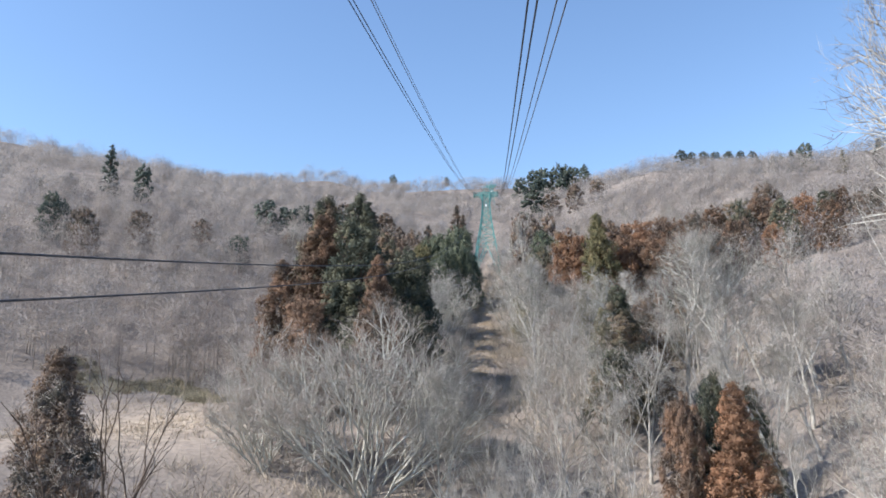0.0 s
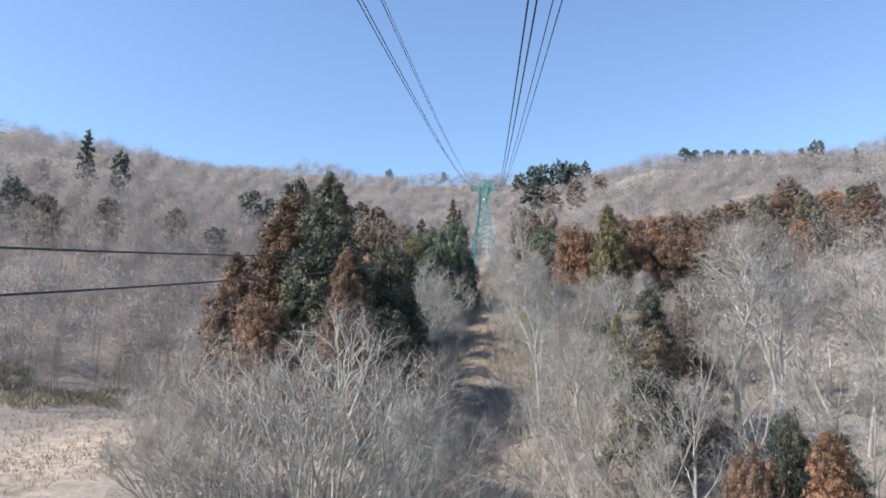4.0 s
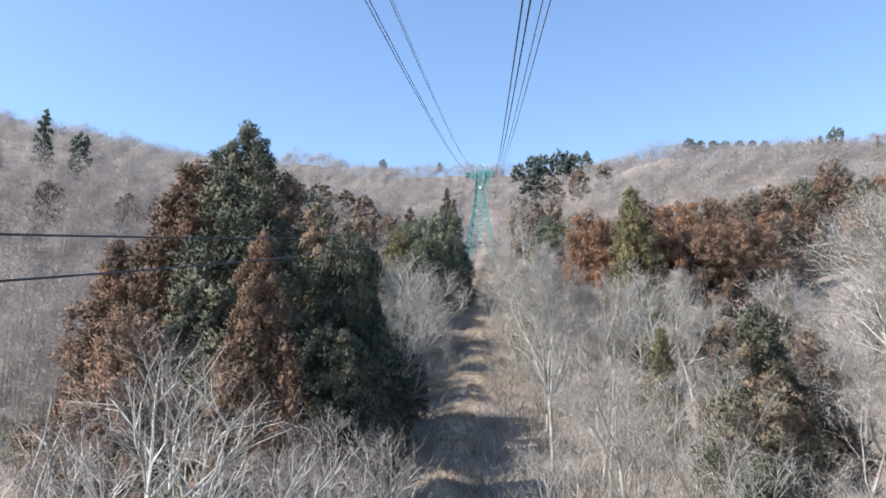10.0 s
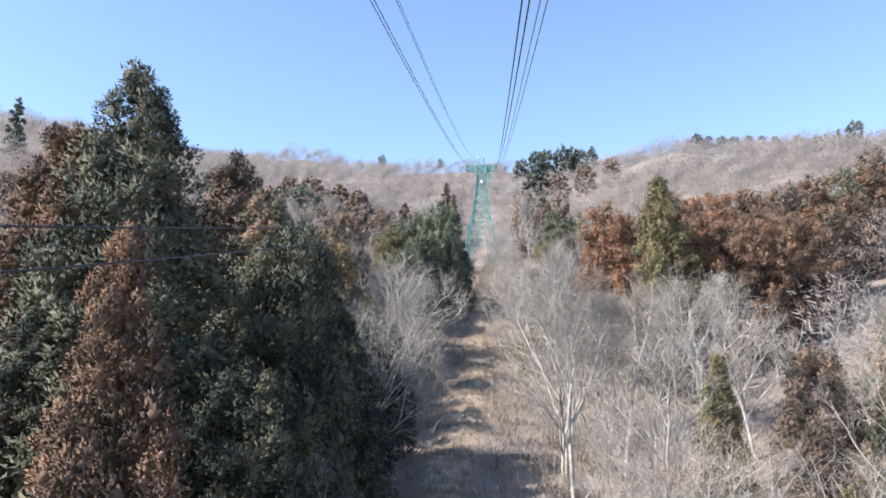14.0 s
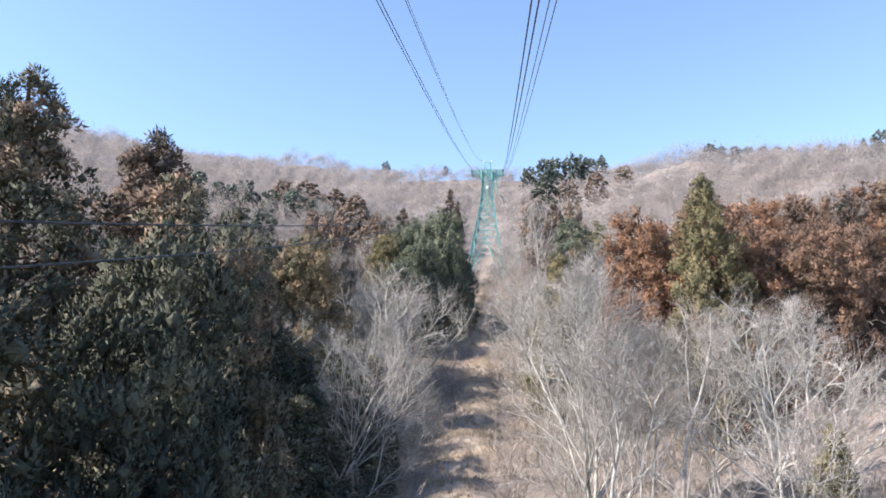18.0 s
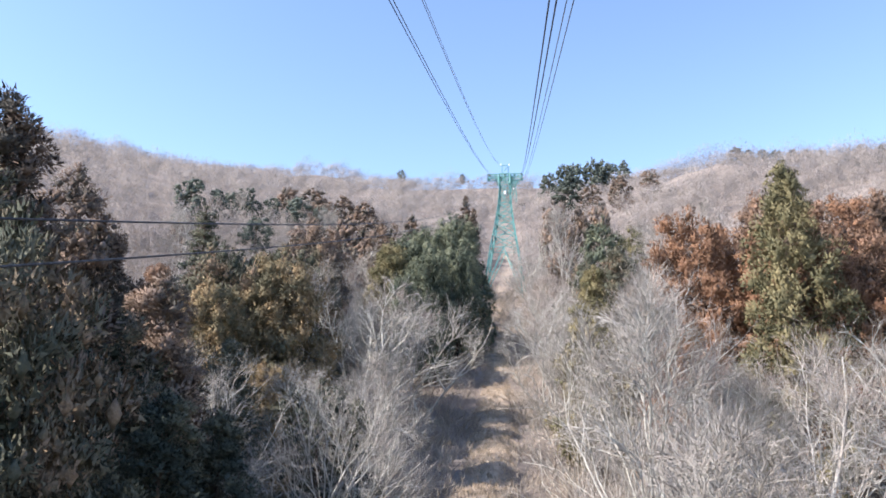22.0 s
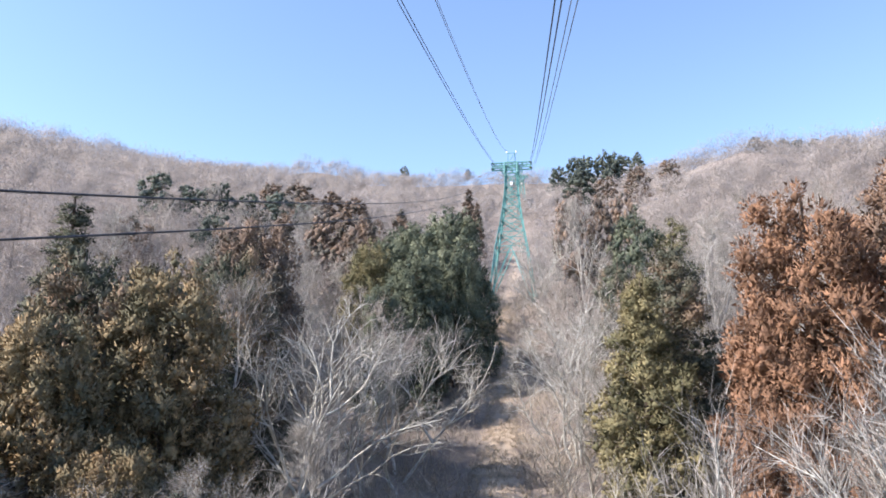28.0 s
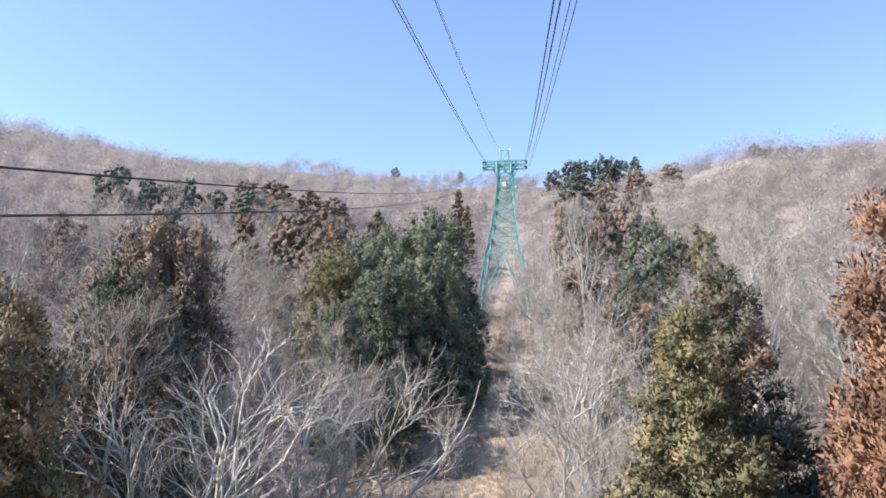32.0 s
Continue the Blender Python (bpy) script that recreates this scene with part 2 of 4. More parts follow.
def build_ground():
    right_side = lines(30, 1.3, 3200, 260)
    xs = np.array([-a for a in reversed(right_side)] + list(np.arange(-29, 29.5, 1.0)) + right_side)
    ys = np.array([-a for a in reversed(lines(-10, 1.3, 1500, 260))] + list(np.arange(11, 262, 1.0)) + lines(262, 1.3, 3300, 260))
    X, Y = np.meshgrid(xs, ys)
    Z = ground_height(X, Y)
    w = len(xs)
    verts = np.stack([X.ravel(), Y.ravel(), Z.ravel()], 1)
    faces = [(j * w + i, j * w + i + 1, (j + 1) * w + i + 1, (j + 1) * w + i) for j in range(len(ys) - 1) for i in range(w - 1)]
    m = material("forest_floor", (0.165, 0.14, 0.12), (0.28, 0.24, 0.208), 0.12, fine=2.5, bump=0.6)
    t = m.node_tree
    p = t.nodes["Principled BSDF"]
    under = p.inputs["Base Color"].links[0].from_socket
    at = t.nodes.new("ShaderNodeAttribute")
    at.attribute_name = "mown"
    n = t.nodes.new("ShaderNodeTexNoise")
    n.inputs["Scale"].default_value, n.inputs["Detail"].default_value = 0.9, 8
    t.links.new(t.nodes.new("ShaderNodeNewGeometry").outputs["Position"], n.inputs["Vector"])
    r = t.nodes.new("ShaderNodeValToRGB")
    r.color_ramp.elements[0].position, r.color_ramp.elements[1].position = 0.35, 0.62
    r.color_ramp.elements[0].color, r.color_ramp.elements[1].color = (0.25, 0.20, 0.155, 1), (0.45, 0.37, 0.28, 1)
    t.links.new(n.outputs["Fac"], r.inputs[0])
    mix = t.nodes.new("ShaderNodeMix")
    mix.data_type = "RGBA"
    t.links.new(at.outputs["Fac"], mix.inputs["Factor"])
    t.links.new(under, mix.inputs["A"])
    t.links.new(r.outputs[0], mix.inputs["B"])
    t.links.new(mix.outputs["Result"], p.inputs["Base Color"])
    ob = mesh_object("ground", verts, faces, m)
    clear = np.clip(1.6 - np.hypot((X + 35) / 15, (Y - 71) / 26) * 1.5, 0, 1)
    mown = np.maximum(swath(X, Y) * (Y < 300), clear).ravel()
    layer = ob.data.attributes.new("mown", "FLOAT", "POINT")
    layer.data.foreach_set("value", mown.astype(np.float32))
    ob.data.polygons.foreach_set("use_smooth", [True] * len(ob.data.polygons))
    tagged(ob, "wooded hillside floor of brown leaf litter with a mown tan strip", "ground", kind="structure")


build_ground()


# ---- geometry for plants ----
def unit(v):
    return v / (np.linalg.norm(v, axis=-1, keepdims=True) + 1e-9)


def facing(verts, faces):
    """The normals of loose triangles, one for each corner."""
    t = verts[faces]
    n = unit(np.cross(t[:, 1] - t[:, 0], t[:, 2] - t[:, 0]))
    out = np.zeros_like(verts)
    out[faces.ravel()] = np.repeat(n, 3, 0)
    return out


class Pieces:
    """Gathers tubes, slivers and needle sprays for one mesh."""

    def __init__(self):
        self.v, self.f, self.s, self.n = [], [], [], 0

    def add(self, verts, faces, normals=None):
        self.v.append(verts)
        self.f.append(faces + self.n)
        self.s.append(facing(verts, faces) if normals is None else normals)
        self.n += len(verts)

    def tube(self, points, radii, n):
        """A tapered limb along points; a last radius of 0 ends it in a tip."""
        p, r = np.asarray(points, float), np.asarray(radii, float)
        k = len(p)
        d = unit(p[np.minimum(np.arange(k) + 1, k - 1)] - p[np.maximum(np.arange(k) - 1, 0)])
        ref = np.where(np.abs(d[:, 2:3]) < 0.9, (0.0, 0.0, 1.0), (1.0, 0.0, 0.0))
        u = unit(np.cross(d, ref))
        w = np.cross(d, u)
        t = 2 * np.pi * np.arange(n) / n
        round_it = np.cos(t)[None, :, None] * u[:, None] + np.sin(t)[None, :, None] * w[:, None]
        ring = p[:, None] + r[:, None, None] * round_it
        i = np.arange(n)
        j = (i + 1) % n
        base = (np.arange(k - 1) * n)[:, None]
        f = np.concatenate([np.stack([base + i, base + j, base + n + j], -1).reshape(-1, 3), np.stack([base + i, base + n + j, base + n + i], -1).reshape(-1, 3)])
        self.add(ring.reshape(-1, 3), f, round_it.reshape(-1, 3))

    def blades(self, a, b, tip, lean, soft):
        """Three-cornered splinters a, b, tip, shaded softly towards the directions lean, as fine round twigs and needles are."""
        n = np.cross(b - a, tip - a)
        turn = ((n * lean).sum(-1) < 0)[:, None]
        v = np.stack([np.where(turn, b, a), np.where(turn, a, b), tip], 1).reshape(-1, 3)
        n = unit(unit(np.where(turn, -n, n)) * (1 - soft) + lean * soft)
        self.add(v, np.arange(len(v)).reshape(-1, 3), np.repeat(n, 3, 0))

    def slivers(self, p, d, length, width, rs, lean=None, soft=0.0):
        """Fine twigs or grass: splinters from points p along d."""
        m = len(p)
        side = unit(np.cross(d, rs.normal(0, 1, (m, 3)))) * np.reshape(width, (-1, 1)) * 0.5
        self.blades(p - side, p + side, p + d * np.reshape(length, (-1, 1)), np.tile((0.0, 0.0, 1.0), (m, 1)) if lean is None else lean, soft)

    def mesh(self, name, mat, smooth=True):
        me = bpy.data.meshes.new(name)
        v, f, s = np.concatenate(self.v).astype(np.float32), np.concatenate(self.f).astype(np.int32), np.concatenate(self.s).astype(np.float32)
        me.vertices.add(len(v))
        me.vertices.foreach_set("co", v.ravel())
        me.loops.add(f.size)
        me.loops.foreach_set("vertex_index", f.ravel())
        me.polygons.add(len(f))
        me.polygons.foreach_set("loop_start", np.arange(0, f.size, 3, dtype=np.int32))
        me.polygons.foreach_set("use_smooth", np.full(len(f), smooth))
        me.attributes.new("custom_normal", "FLOAT_VECTOR", "POINT").data.foreach_set("vector", s.ravel())
        me.update(calc_edges=True)
        me.materials.append(mat)
        return me


def grow(rs, p, d, length, radius, count, rise, wobble, end=0.2):
    """Points and radii of a limb that wanders and turns upwards."""
    pts, rad = [p], [radius]
    for k in range(count):
        d = unit(d + rs.normal(0, wobble, 3) + np.array((0, 0, rise)))
        p = p + d * (length / count)
        pts.append(p)
        rad.append(radius * (1 - (1 - end) * (k + 1) / count))
    return pts, rad


def along(pts, f):
    n = len(pts) - 1
    i = min(int(f * n), n - 1)
    return pts[i] + (pts[i + 1] - pts[i]) * (f * n - i), unit(pts[i + 1] - pts[i])


def reach(p, d, centre, radii):
    """How far it is from p along d to the outside of the crown."""
    q, e = (p - centre) / radii, d / radii
    a, b, k = e @ e, q @ e, q @ q - 1
    under = b * b - a * k
    return max((-b + math.sqrt(under)) / a, 0.0) if under > 0 else 0.0


def aside(rs, d, much, up=0.0):
    """A direction that leaves d to a random side."""
    w = rs.normal(0, 1, np.shape(d))
    w = unit(w - (w * d).sum(-1, keepdims=True) * d)
    return unit(d + w * much + np.array((0, 0, up)))


def bare_tree_meshes(seed, mats, stems=1, limbs=8, subs=6, forks=4, shoots=4, tips=4, wide=3.0, middle=5.6, low=0.22, slope=0.75, crook=0.12, lean=0.0, thick=1.0, fuzz=1.0, splay=0.28, angle=0.8):
    """A leafless broadleaf tree, 10 m high, as trunk, single limbs with their branches, and fine twigs that fill a rounded crown."""
    rs = np.random.RandomState(seed)
    centre, radii = np.array((lean * 3.0, 0.0, middle)), np.array((wide, wide, 10.0 - middle))
    trunk, twigs, out = Pieces(), Pieces(), []
    P, D = [], []
    for s in range(stems):
        base = np.array((rs.uniform(-0.3, 0.3), rs.uniform(-0.3, 0.3), -0.4)) * (stems > 1) + np.array((0, 0, -0.3))
        a = 2 * math.pi * (s + 0.5 * rs.rand()) / stems
        o = splay * rs.uniform(0.35, 1.2) if stems > 1 else 0.05
        d0 = unit(np.array((math.cos(a) * o + lean, math.sin(a) * o, 1.0)))
        tall = (reach(base, d0, centre, radii) or 7.5) * rs.uniform(0.90, 0.97)
        pts, rad = grow(rs, base, d0, tall, 0.13 * thick / math.sqrt(stems), 9, 0.03, crook * 0.8, 0.10)
        trunk.tube(pts, rad, 6)
        for k in range(limbs):
            f = low + (0.97 - low) * (k + rs.rand() * 0.8) / limbs
            p, up = along(pts, f)
            a = k * 2.4 + rs.uniform(-0.5, 0.5)
            o = slope * (1.25 - 0.7 * f) * rs.uniform(0.75, 1.25)
            d = unit(up + np.array((math.cos(a) * o + 0.5 * lean, math.sin(a) * o, 0.1)))
            length = min(reach(p, d, centre, radii) * rs.uniform(0.72, 0.98), 6.0)
            if length < 0.5:
                continue
            lp, lr = grow(rs, p, d, length, 0.052 * thick * (1.15 - 0.7 * f), 7, 0.05, crook, 0.22)
            limb = Pieces()
            limb.tube(lp, lr, 4)
            for m in range(subs):
                g = 0.22 + 0.77 * (m + rs.rand() * 0.8) / subs
                q, way = along(lp, g)
                e = aside(rs, way, angle * rs.uniform(0.7, 1.3), 0.12)
                sl = min(0.6 + 0.5 * length * (1.1 - g), reach(q, e, centre, radii) + 0.15) * rs.uniform(0.8, 1.1)
                sp, sr = grow(rs, q, e, sl, 0.018 * thick, 4, 0.04, crook * 1.1, 0.35)
                limb.tube(sp, sr, 3)
                rods = [(sp, sl)]
                for n in range(forks):
                    w, c0 = along(sp, 0.2 + 0.79 * (n + rs.rand()) / forks)
                    c = aside(rs, c0, angle * rs.uniform(0.7, 1.3), 0.10)
                    fl = min(0.35 + 0.5 * sl, reach(w, c, centre, radii) + 0.25) * rs.uniform(0.7, 1.15)
                    fp, fr = grow(rs, w, c, fl, 0.0085 * thick, 2, 0.03, crook, 0.5)
                    limb.tube(fp, fr, 3)
                    rods.append((fp, fl))
                for rod, _ in rods:
                    for n in range(shoots):
                        w, c0 = along(rod, 0.15 + 0.84 * (n + rs.rand()) / shoots)
                        P.append(w), D.append(c0)
            out.append(("limb", limb.mesh("limb", mats[0])))
    P, D = np.array(P), aside(rs, np.array(D), 0.75, 0.12)
    n = len(P)
    L = rs.uniform(0.35, 0.85, n)
    Q = np.repeat(P, tips, 0) + np.repeat(D, tips, 0) * (np.repeat(L, tips) * rs.uniform(0.1, 0.85, n * tips))[:, None]
    E = aside(rs, np.repeat(D, tips, 0), 0.75, 0.06)
    lean_to = lambda q: unit((q - centre) / radii ** 2 + (0, 0, 0.05))
    twigs.slivers(P, D, L, 0.012 * fuzz * np.ones(n), rs, lean_to(P), 0.2)
    twigs.slivers(Q, E, rs.uniform(0.2, 0.55, n * tips), 0.008 * fuzz * np.ones(n * tips), rs, lean_to(Q), 0.25)
    return [("trunk", trunk.mesh("trunk", mats[0]))] + out + [("crown", twigs.mesh("crown", mats[1]))]


OCTA = (np.array(((1, 0, 0), (-1, 0, 0), (0, 1, 0), (0, -1, 0), (0, 0, 1), (0, 0, -1.0))), np.array(((0, 2, 4), (2, 1, 4), (1, 3, 4), (3, 0, 4), (2, 0, 5), (1, 2, 5), (3, 1, 5), (0, 3, 5))))
DROOP = {"cedar": 0.10, "broad": 0.15, "narrow": 0.35, "round": 0.3, "fir": -0.12}


def crown_radius(shape, f):
    """How far the boughs reach at the share f of the height."""
    if shape == "cedar":
        return 2.35 * min(1.0, ((1 - f) / 0.8)) ** 0.62 + 0.05
    if shape == "broad":
        return 3.0 * math.sqrt(max(0.02, 1 - max(0.0, (f - 0.22) / 0.80) ** 1.7)) + 0.05
    if shape == "narrow":
        return 1.35 * min(1.0, ((1 - f) / 0.7)) ** 0.7 + 0.03
    if shape == "round":
        return 2.5 * math.sqrt(max(0.03, 1 - ((f - 0.40) / 0.58) ** 2))
    return 2.2 * (1 - f) ** 0.85 + 0.08


def conifer_meshes(seed, kind, boughs=34, tufts=8, sprays=46, fat=1.0, blade=0.1, shape="cedar"):
    """An evergreen, 10 m high and about 2 m in radius: trunk, boughs, and a crown of needle tufts."""
    rs = np.random.RandomState(seed)
    trunk, crown = Pieces(), Pieces()
    pts, rad = grow(rs, np.array((0, 0, -0.3)), np.array((0, 0, 1.0)), 10.0, 0.17, 10, 0.3, 0.015)
    trunk.tube(pts, rad, 7)
    fir = shape == "fir"
    C, S, T, O = [], [], [], []
    for k in range(boughs):
        u = (k + rs.rand()) / boughs
        f = (0.02 if shape in ("round", "broad") else 0.08) + 0.90 * u ** 0.95
        full = crown_radius(shape, f) * rs.uniform(0.78, 1.16)
        a = k * 2.39996 + rs.uniform(-0.5, 0.5)
        out = np.array((math.cos(a), math.sin(a), 0.0))
        big = min(1.0, 0.30 + 0.30 * full)
        reach = max(full - 0.8 * big, 0.0)
        p = np.array((pts[min(int(f * 10), 9)][0], pts[min(int(f * 10), 9)][1], f * 10 - 0.3))
        mid = p + out * reach + np.array((0, 0, DROOP[shape] * reach))
        if reach > 0.3:
            trunk.tube([p - np.array((0, 0, 0.2)), (p + mid) / 2 - np.array((0, 0, 0.12)), mid], [0.035, 0.025, 0.008], 3)
        tone = rs.rand()
        for m in range(tufts):
            w = unit(rs.normal(0, 1, 3) + 0.55 * out + np.array((0, 0, 0.35)))
            q = mid + w * big * rs.uniform(0.35, 1.0) * (np.array((1.25, 1.25, 0.35)) if fir else np.array((1.0, 1.0, 0.95)))
            C.append(q), S.append(fat * big * rs.uniform(0.30, 0.55)), T.append(0.6 * tone + 0.4 * rs.rand()), O.append(unit(w + 0.3 * out))
    # filler tufts inside the crown: a fixed low tone colours in its inner shade
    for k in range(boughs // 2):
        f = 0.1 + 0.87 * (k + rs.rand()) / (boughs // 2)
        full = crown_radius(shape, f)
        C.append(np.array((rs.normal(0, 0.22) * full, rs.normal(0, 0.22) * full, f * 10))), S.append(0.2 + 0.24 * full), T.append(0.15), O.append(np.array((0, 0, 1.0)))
    C.append(np.array((pts[-1][0], pts[-1][1], 9.75))), S.append(0.16), T.append(0.6), O.append(np.array((0, 0, 1.0)))
    C, S, T, O = np.array(C), np.array(S), np.array(T), np.array(O)
    v, fc = OCTA
    n, m = len(C), len(v)
    flat = np.array((1.3, 1.3, 0.55)) if fir else np.array((1.0, 1.0, 0.9))
    body = C[:, None] + (v[None] * flat) * S[:, None, None] * rs.uniform(*((0.5, 0.78) if sprays < 30 else (0.36, 0.60) if sprays < 80 else (0.28, 0.50)), (n, m, 1))
    crown.add(body.reshape(-1, 3), (fc[None] + m * np.arange(n)[:, None, None]).reshape(-1, 3), np.tile(v, (n, 1)))
    w = unit(rs.normal(0, 1, (n, sprays, 3)) + 0.5 * O[:, None] + (0, 0, 0.25))
    q = C[:, None] + w * flat * S[:, None, None] * rs.uniform(0.5, 1.0, (n, sprays, 1))
    t = unit(np.cross(w, rs.normal(0, 1, (n, sprays, 3))))
    d = unit(0.65 * t + 0.85 * w + (0, 0, 0.05 if fir else 0.25))
    long = (S[:, None, None] * 0.22 + 0.035) * rs.uniform(0.6, 1.3, (n, sprays, 1))
    side = unit(np.cross(d, w) + 0.25 * rs.normal(0, 1, (n, sprays, 3))) * long * blade * rs.uniform(0.7, 1.4, (n, sprays, 1))
    crown.blades((q - side).reshape(-1, 3), (q + side).reshape(-1, 3), (q + d * long).reshape(-1, 3), w.reshape(-1, 3), 0.8)
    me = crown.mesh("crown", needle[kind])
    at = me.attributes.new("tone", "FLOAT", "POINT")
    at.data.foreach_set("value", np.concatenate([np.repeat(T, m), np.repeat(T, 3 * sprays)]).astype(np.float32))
    return [("trunk", trunk.mesh("trunk", bark_dark)), ("crown", me)]


def plant(name, meshes, x, y, top, wide, label, category, group, turn=None, tilt=(0, 0)):
    """Sets a 10 m plant on the ground so that its top reaches the height top; wide: its spread against its height."""
    z = height(x, y)
    s = max((top - z) / 10.0, 0.15)
    root = new(name)
    root.empty_display_size = 0.5
    turn = random.uniform(0, 360) if turn is None else turn
    root.matrix_basis = pose(x, y, z, tilt[0], tilt[1], turn) @ Matrix.Diagonal((s * wide, s * wide, s, 1))
    for part_name, me in meshes:
        o = new(part_name, me)
        o.parent = root
        if part_name == "crown":
            tagged(o, kind="stuff")
    return tagged(root, label, category, group)


HERO = bare_tree_meshes(77, (bark_pale, twig_red), stems=11, limbs=7, subs=6, forks=4, shoots=4, tips=4, wide=5.9, middle=2.6, low=0.2, slope=0.55, splay=0.95, thick=1.5, crook=0.09)
DOME = bare_tree_meshes(79, (bark_pale, twig), stems=2, limbs=10, subs=7, forks=4, shoots=6, tips=6, wide=4.6, middle=5.0, low=0.14, slope=0.95, splay=0.5, thick=1.2, crook=0.11)
TALL = bare_tree_meshes(78, (bark_pale, twig), stems=2, limbs=10, subs=7, wide=3.4, middle=5.8, low=0.3, slope=0.6, thick=1.1, splay=0.22)
BARE = [bare_tree_meshes(11 + k, (bark, (twig, twig, twig_red)[k % 3]), wide=(2.6, 3.1, 2.8, 3.3, 2.4)[k], middle=(5.6, 5.0, 5.4, 5.0, 6.0)[k], low=(0.25, 0.18, 0.15, 0.22, 0.3)[k], slope=(0.7, 0.9, 0.75, 0.95, 0.6)[k]) for k in range(5)]
FAN = [bare_tree_meshes(31 + k, (bark, twig), stems=4, limbs=5, subs=4, wide=3.3, middle=4.8, low=0.2, splay=0.55, slope=0.6, fuzz=0.9) for k in range(2)]
PALE = [bare_tree_meshes(41 + k, (bark_pale, twig), stems=3, limbs=6, subs=6, forks=3, shoots=3, tips=3, wide=4.2, middle=5.0, low=0.3, slope=1.0, splay=0.5, crook=0.2, angle=0.75, thick=1.35) for k in range(2)]
ARCH = [bare_tree_meshes(51 + k, (bark_pale, twig), stems=3, limbs=6, subs=6, forks=3, shoots=4, tips=4, wide=3.8, middle=5.0, low=0.25, lean=0.45, thick=0.9, crook=0.13) for k in range(2)]
SAPLING = bare_tree_meshes(91, (bark_dark, twig), limbs=9, subs=3, forks=2, shoots=2, tips=2, wide=2.4, middle=5.6, low=0.25, slope=0.7, crook=0.12, thick=0.75)
LIGHT = [bare_tree_meshes(61 + k, (bark, (twig, twig_red)[k % 2]), limbs=8, subs=5, forks=3, shoots=5, tips=4, wide=(2.8, 3.3, 3.0, 2.6)[k], middle=(5.4, 5.0, 5.2, 5.8)[k], low=(0.25, 0.15, 0.15, 0.3)[k], thick=1.1, fuzz=1.7) for k in range(4)]
CON = {}


def conifer(kind, shape="cedar", fine=False):
    key = (kind, shape, fine, len([1 for q in CON if q[:3] == (kind, shape, fine)]))
    have = [q for q in CON if q[:3] == (kind, shape, fine)]
    if len(have) < 2:
        n, tu, sp, fat, blade = {0: (26, 7, 22, 1.5, 0.24), 1: (34, 9, 60, 1.1, 0.2), 2: (48, 10, 96, 1.02, 0.21)}[fine]
        if shape == "broad":
            n = int(n * 1.3)
        CON[key] = conifer_meshes(100 + len(CON), kind, n, tu, sp, fat, blade, shape)
        have.append(key)
    return CON[random.choice(have)]


CEDAR_LABEL = {
    "green": "tall dark green cedar with dense tufted foliage",
    "mixed": "tall cedar with green foliage browning at the tips",
    "brown": "cedar with rusty brown winter foliage on the slope",
    "golden": "broad cedar with golden brown winter foliage",
    "rust": "cedar with reddish brown frost-tanned foliage",
    "orange": "orange brown cedar laden with winter foliage",
    "leaf": "broad leafy evergreen with grey green foliage",
    "olive": "yellow green fir with open layered boughs",
    "dark": "dark green conifer standing in the shaded woods",
}


def cedar(kind, shape, x, y, top, wide, fine=False):
    plant("fir_tree" if shape == "fir" else "cedar_tree", conifer(kind, shape, 2 if fine else 1 if y < 200 else 0), x, y, top, wide, CEDAR_LABEL[kind], "conifer", "conifers on the hillside")


# ---- evergreens beside the line ----
for row in (
    ("green", "cedar", -13.6, 76.2, 35.3, 0.9, True), ("rust", "cedar", -18.6, 79, 34.0, 0.95, True), ("rust", "cedar", -23.0, 80, 29.0, 1.0, True), ("rust", "cedar", -10.9, 70.8, 27.6, 0.72, True),
    ("green", "broad", -9.0, 82, 30.0, 0.6, True), ("green", "cedar", -15.2, 74, 25.5, 1.1, True), ("rust", "broad", -18.0, 73, 24, 0.8, True),
    ("green", "broad", -8.6, 75.5, 23.5, 0.8, True), ("mixed", "broad", -10.6, 91, 32.2, 0.6, True), ("brown", "cedar", -18.2, 100, 39.3, 1.05, True),
    ("brown", "cedar", -22.0, 114, 38.0, 0.9, True), ("mixed", "cedar", -13.2, 92, 34.5, 0.9, True), ("brown", "cedar", -14.5, 106, 33.5, 1.1, True),
    ("green", "cedar", -10.0, 98, 28.5, 1.1, True), ("mixed", "cedar", -21.3, 94, 39.8, 1.0, True), ("mixed", "cedar", -25.0, 104, 37, 1.0, False), ("brown", "cedar", -22.6, 112, 40.4, 0.85, False), ("mixed", "cedar", -24.5, 116, 38, 1.1, False),
    ("mixed", "broad", -14.6, 103.5, 31.2, 0.8, True),
):
    cedar(*row)
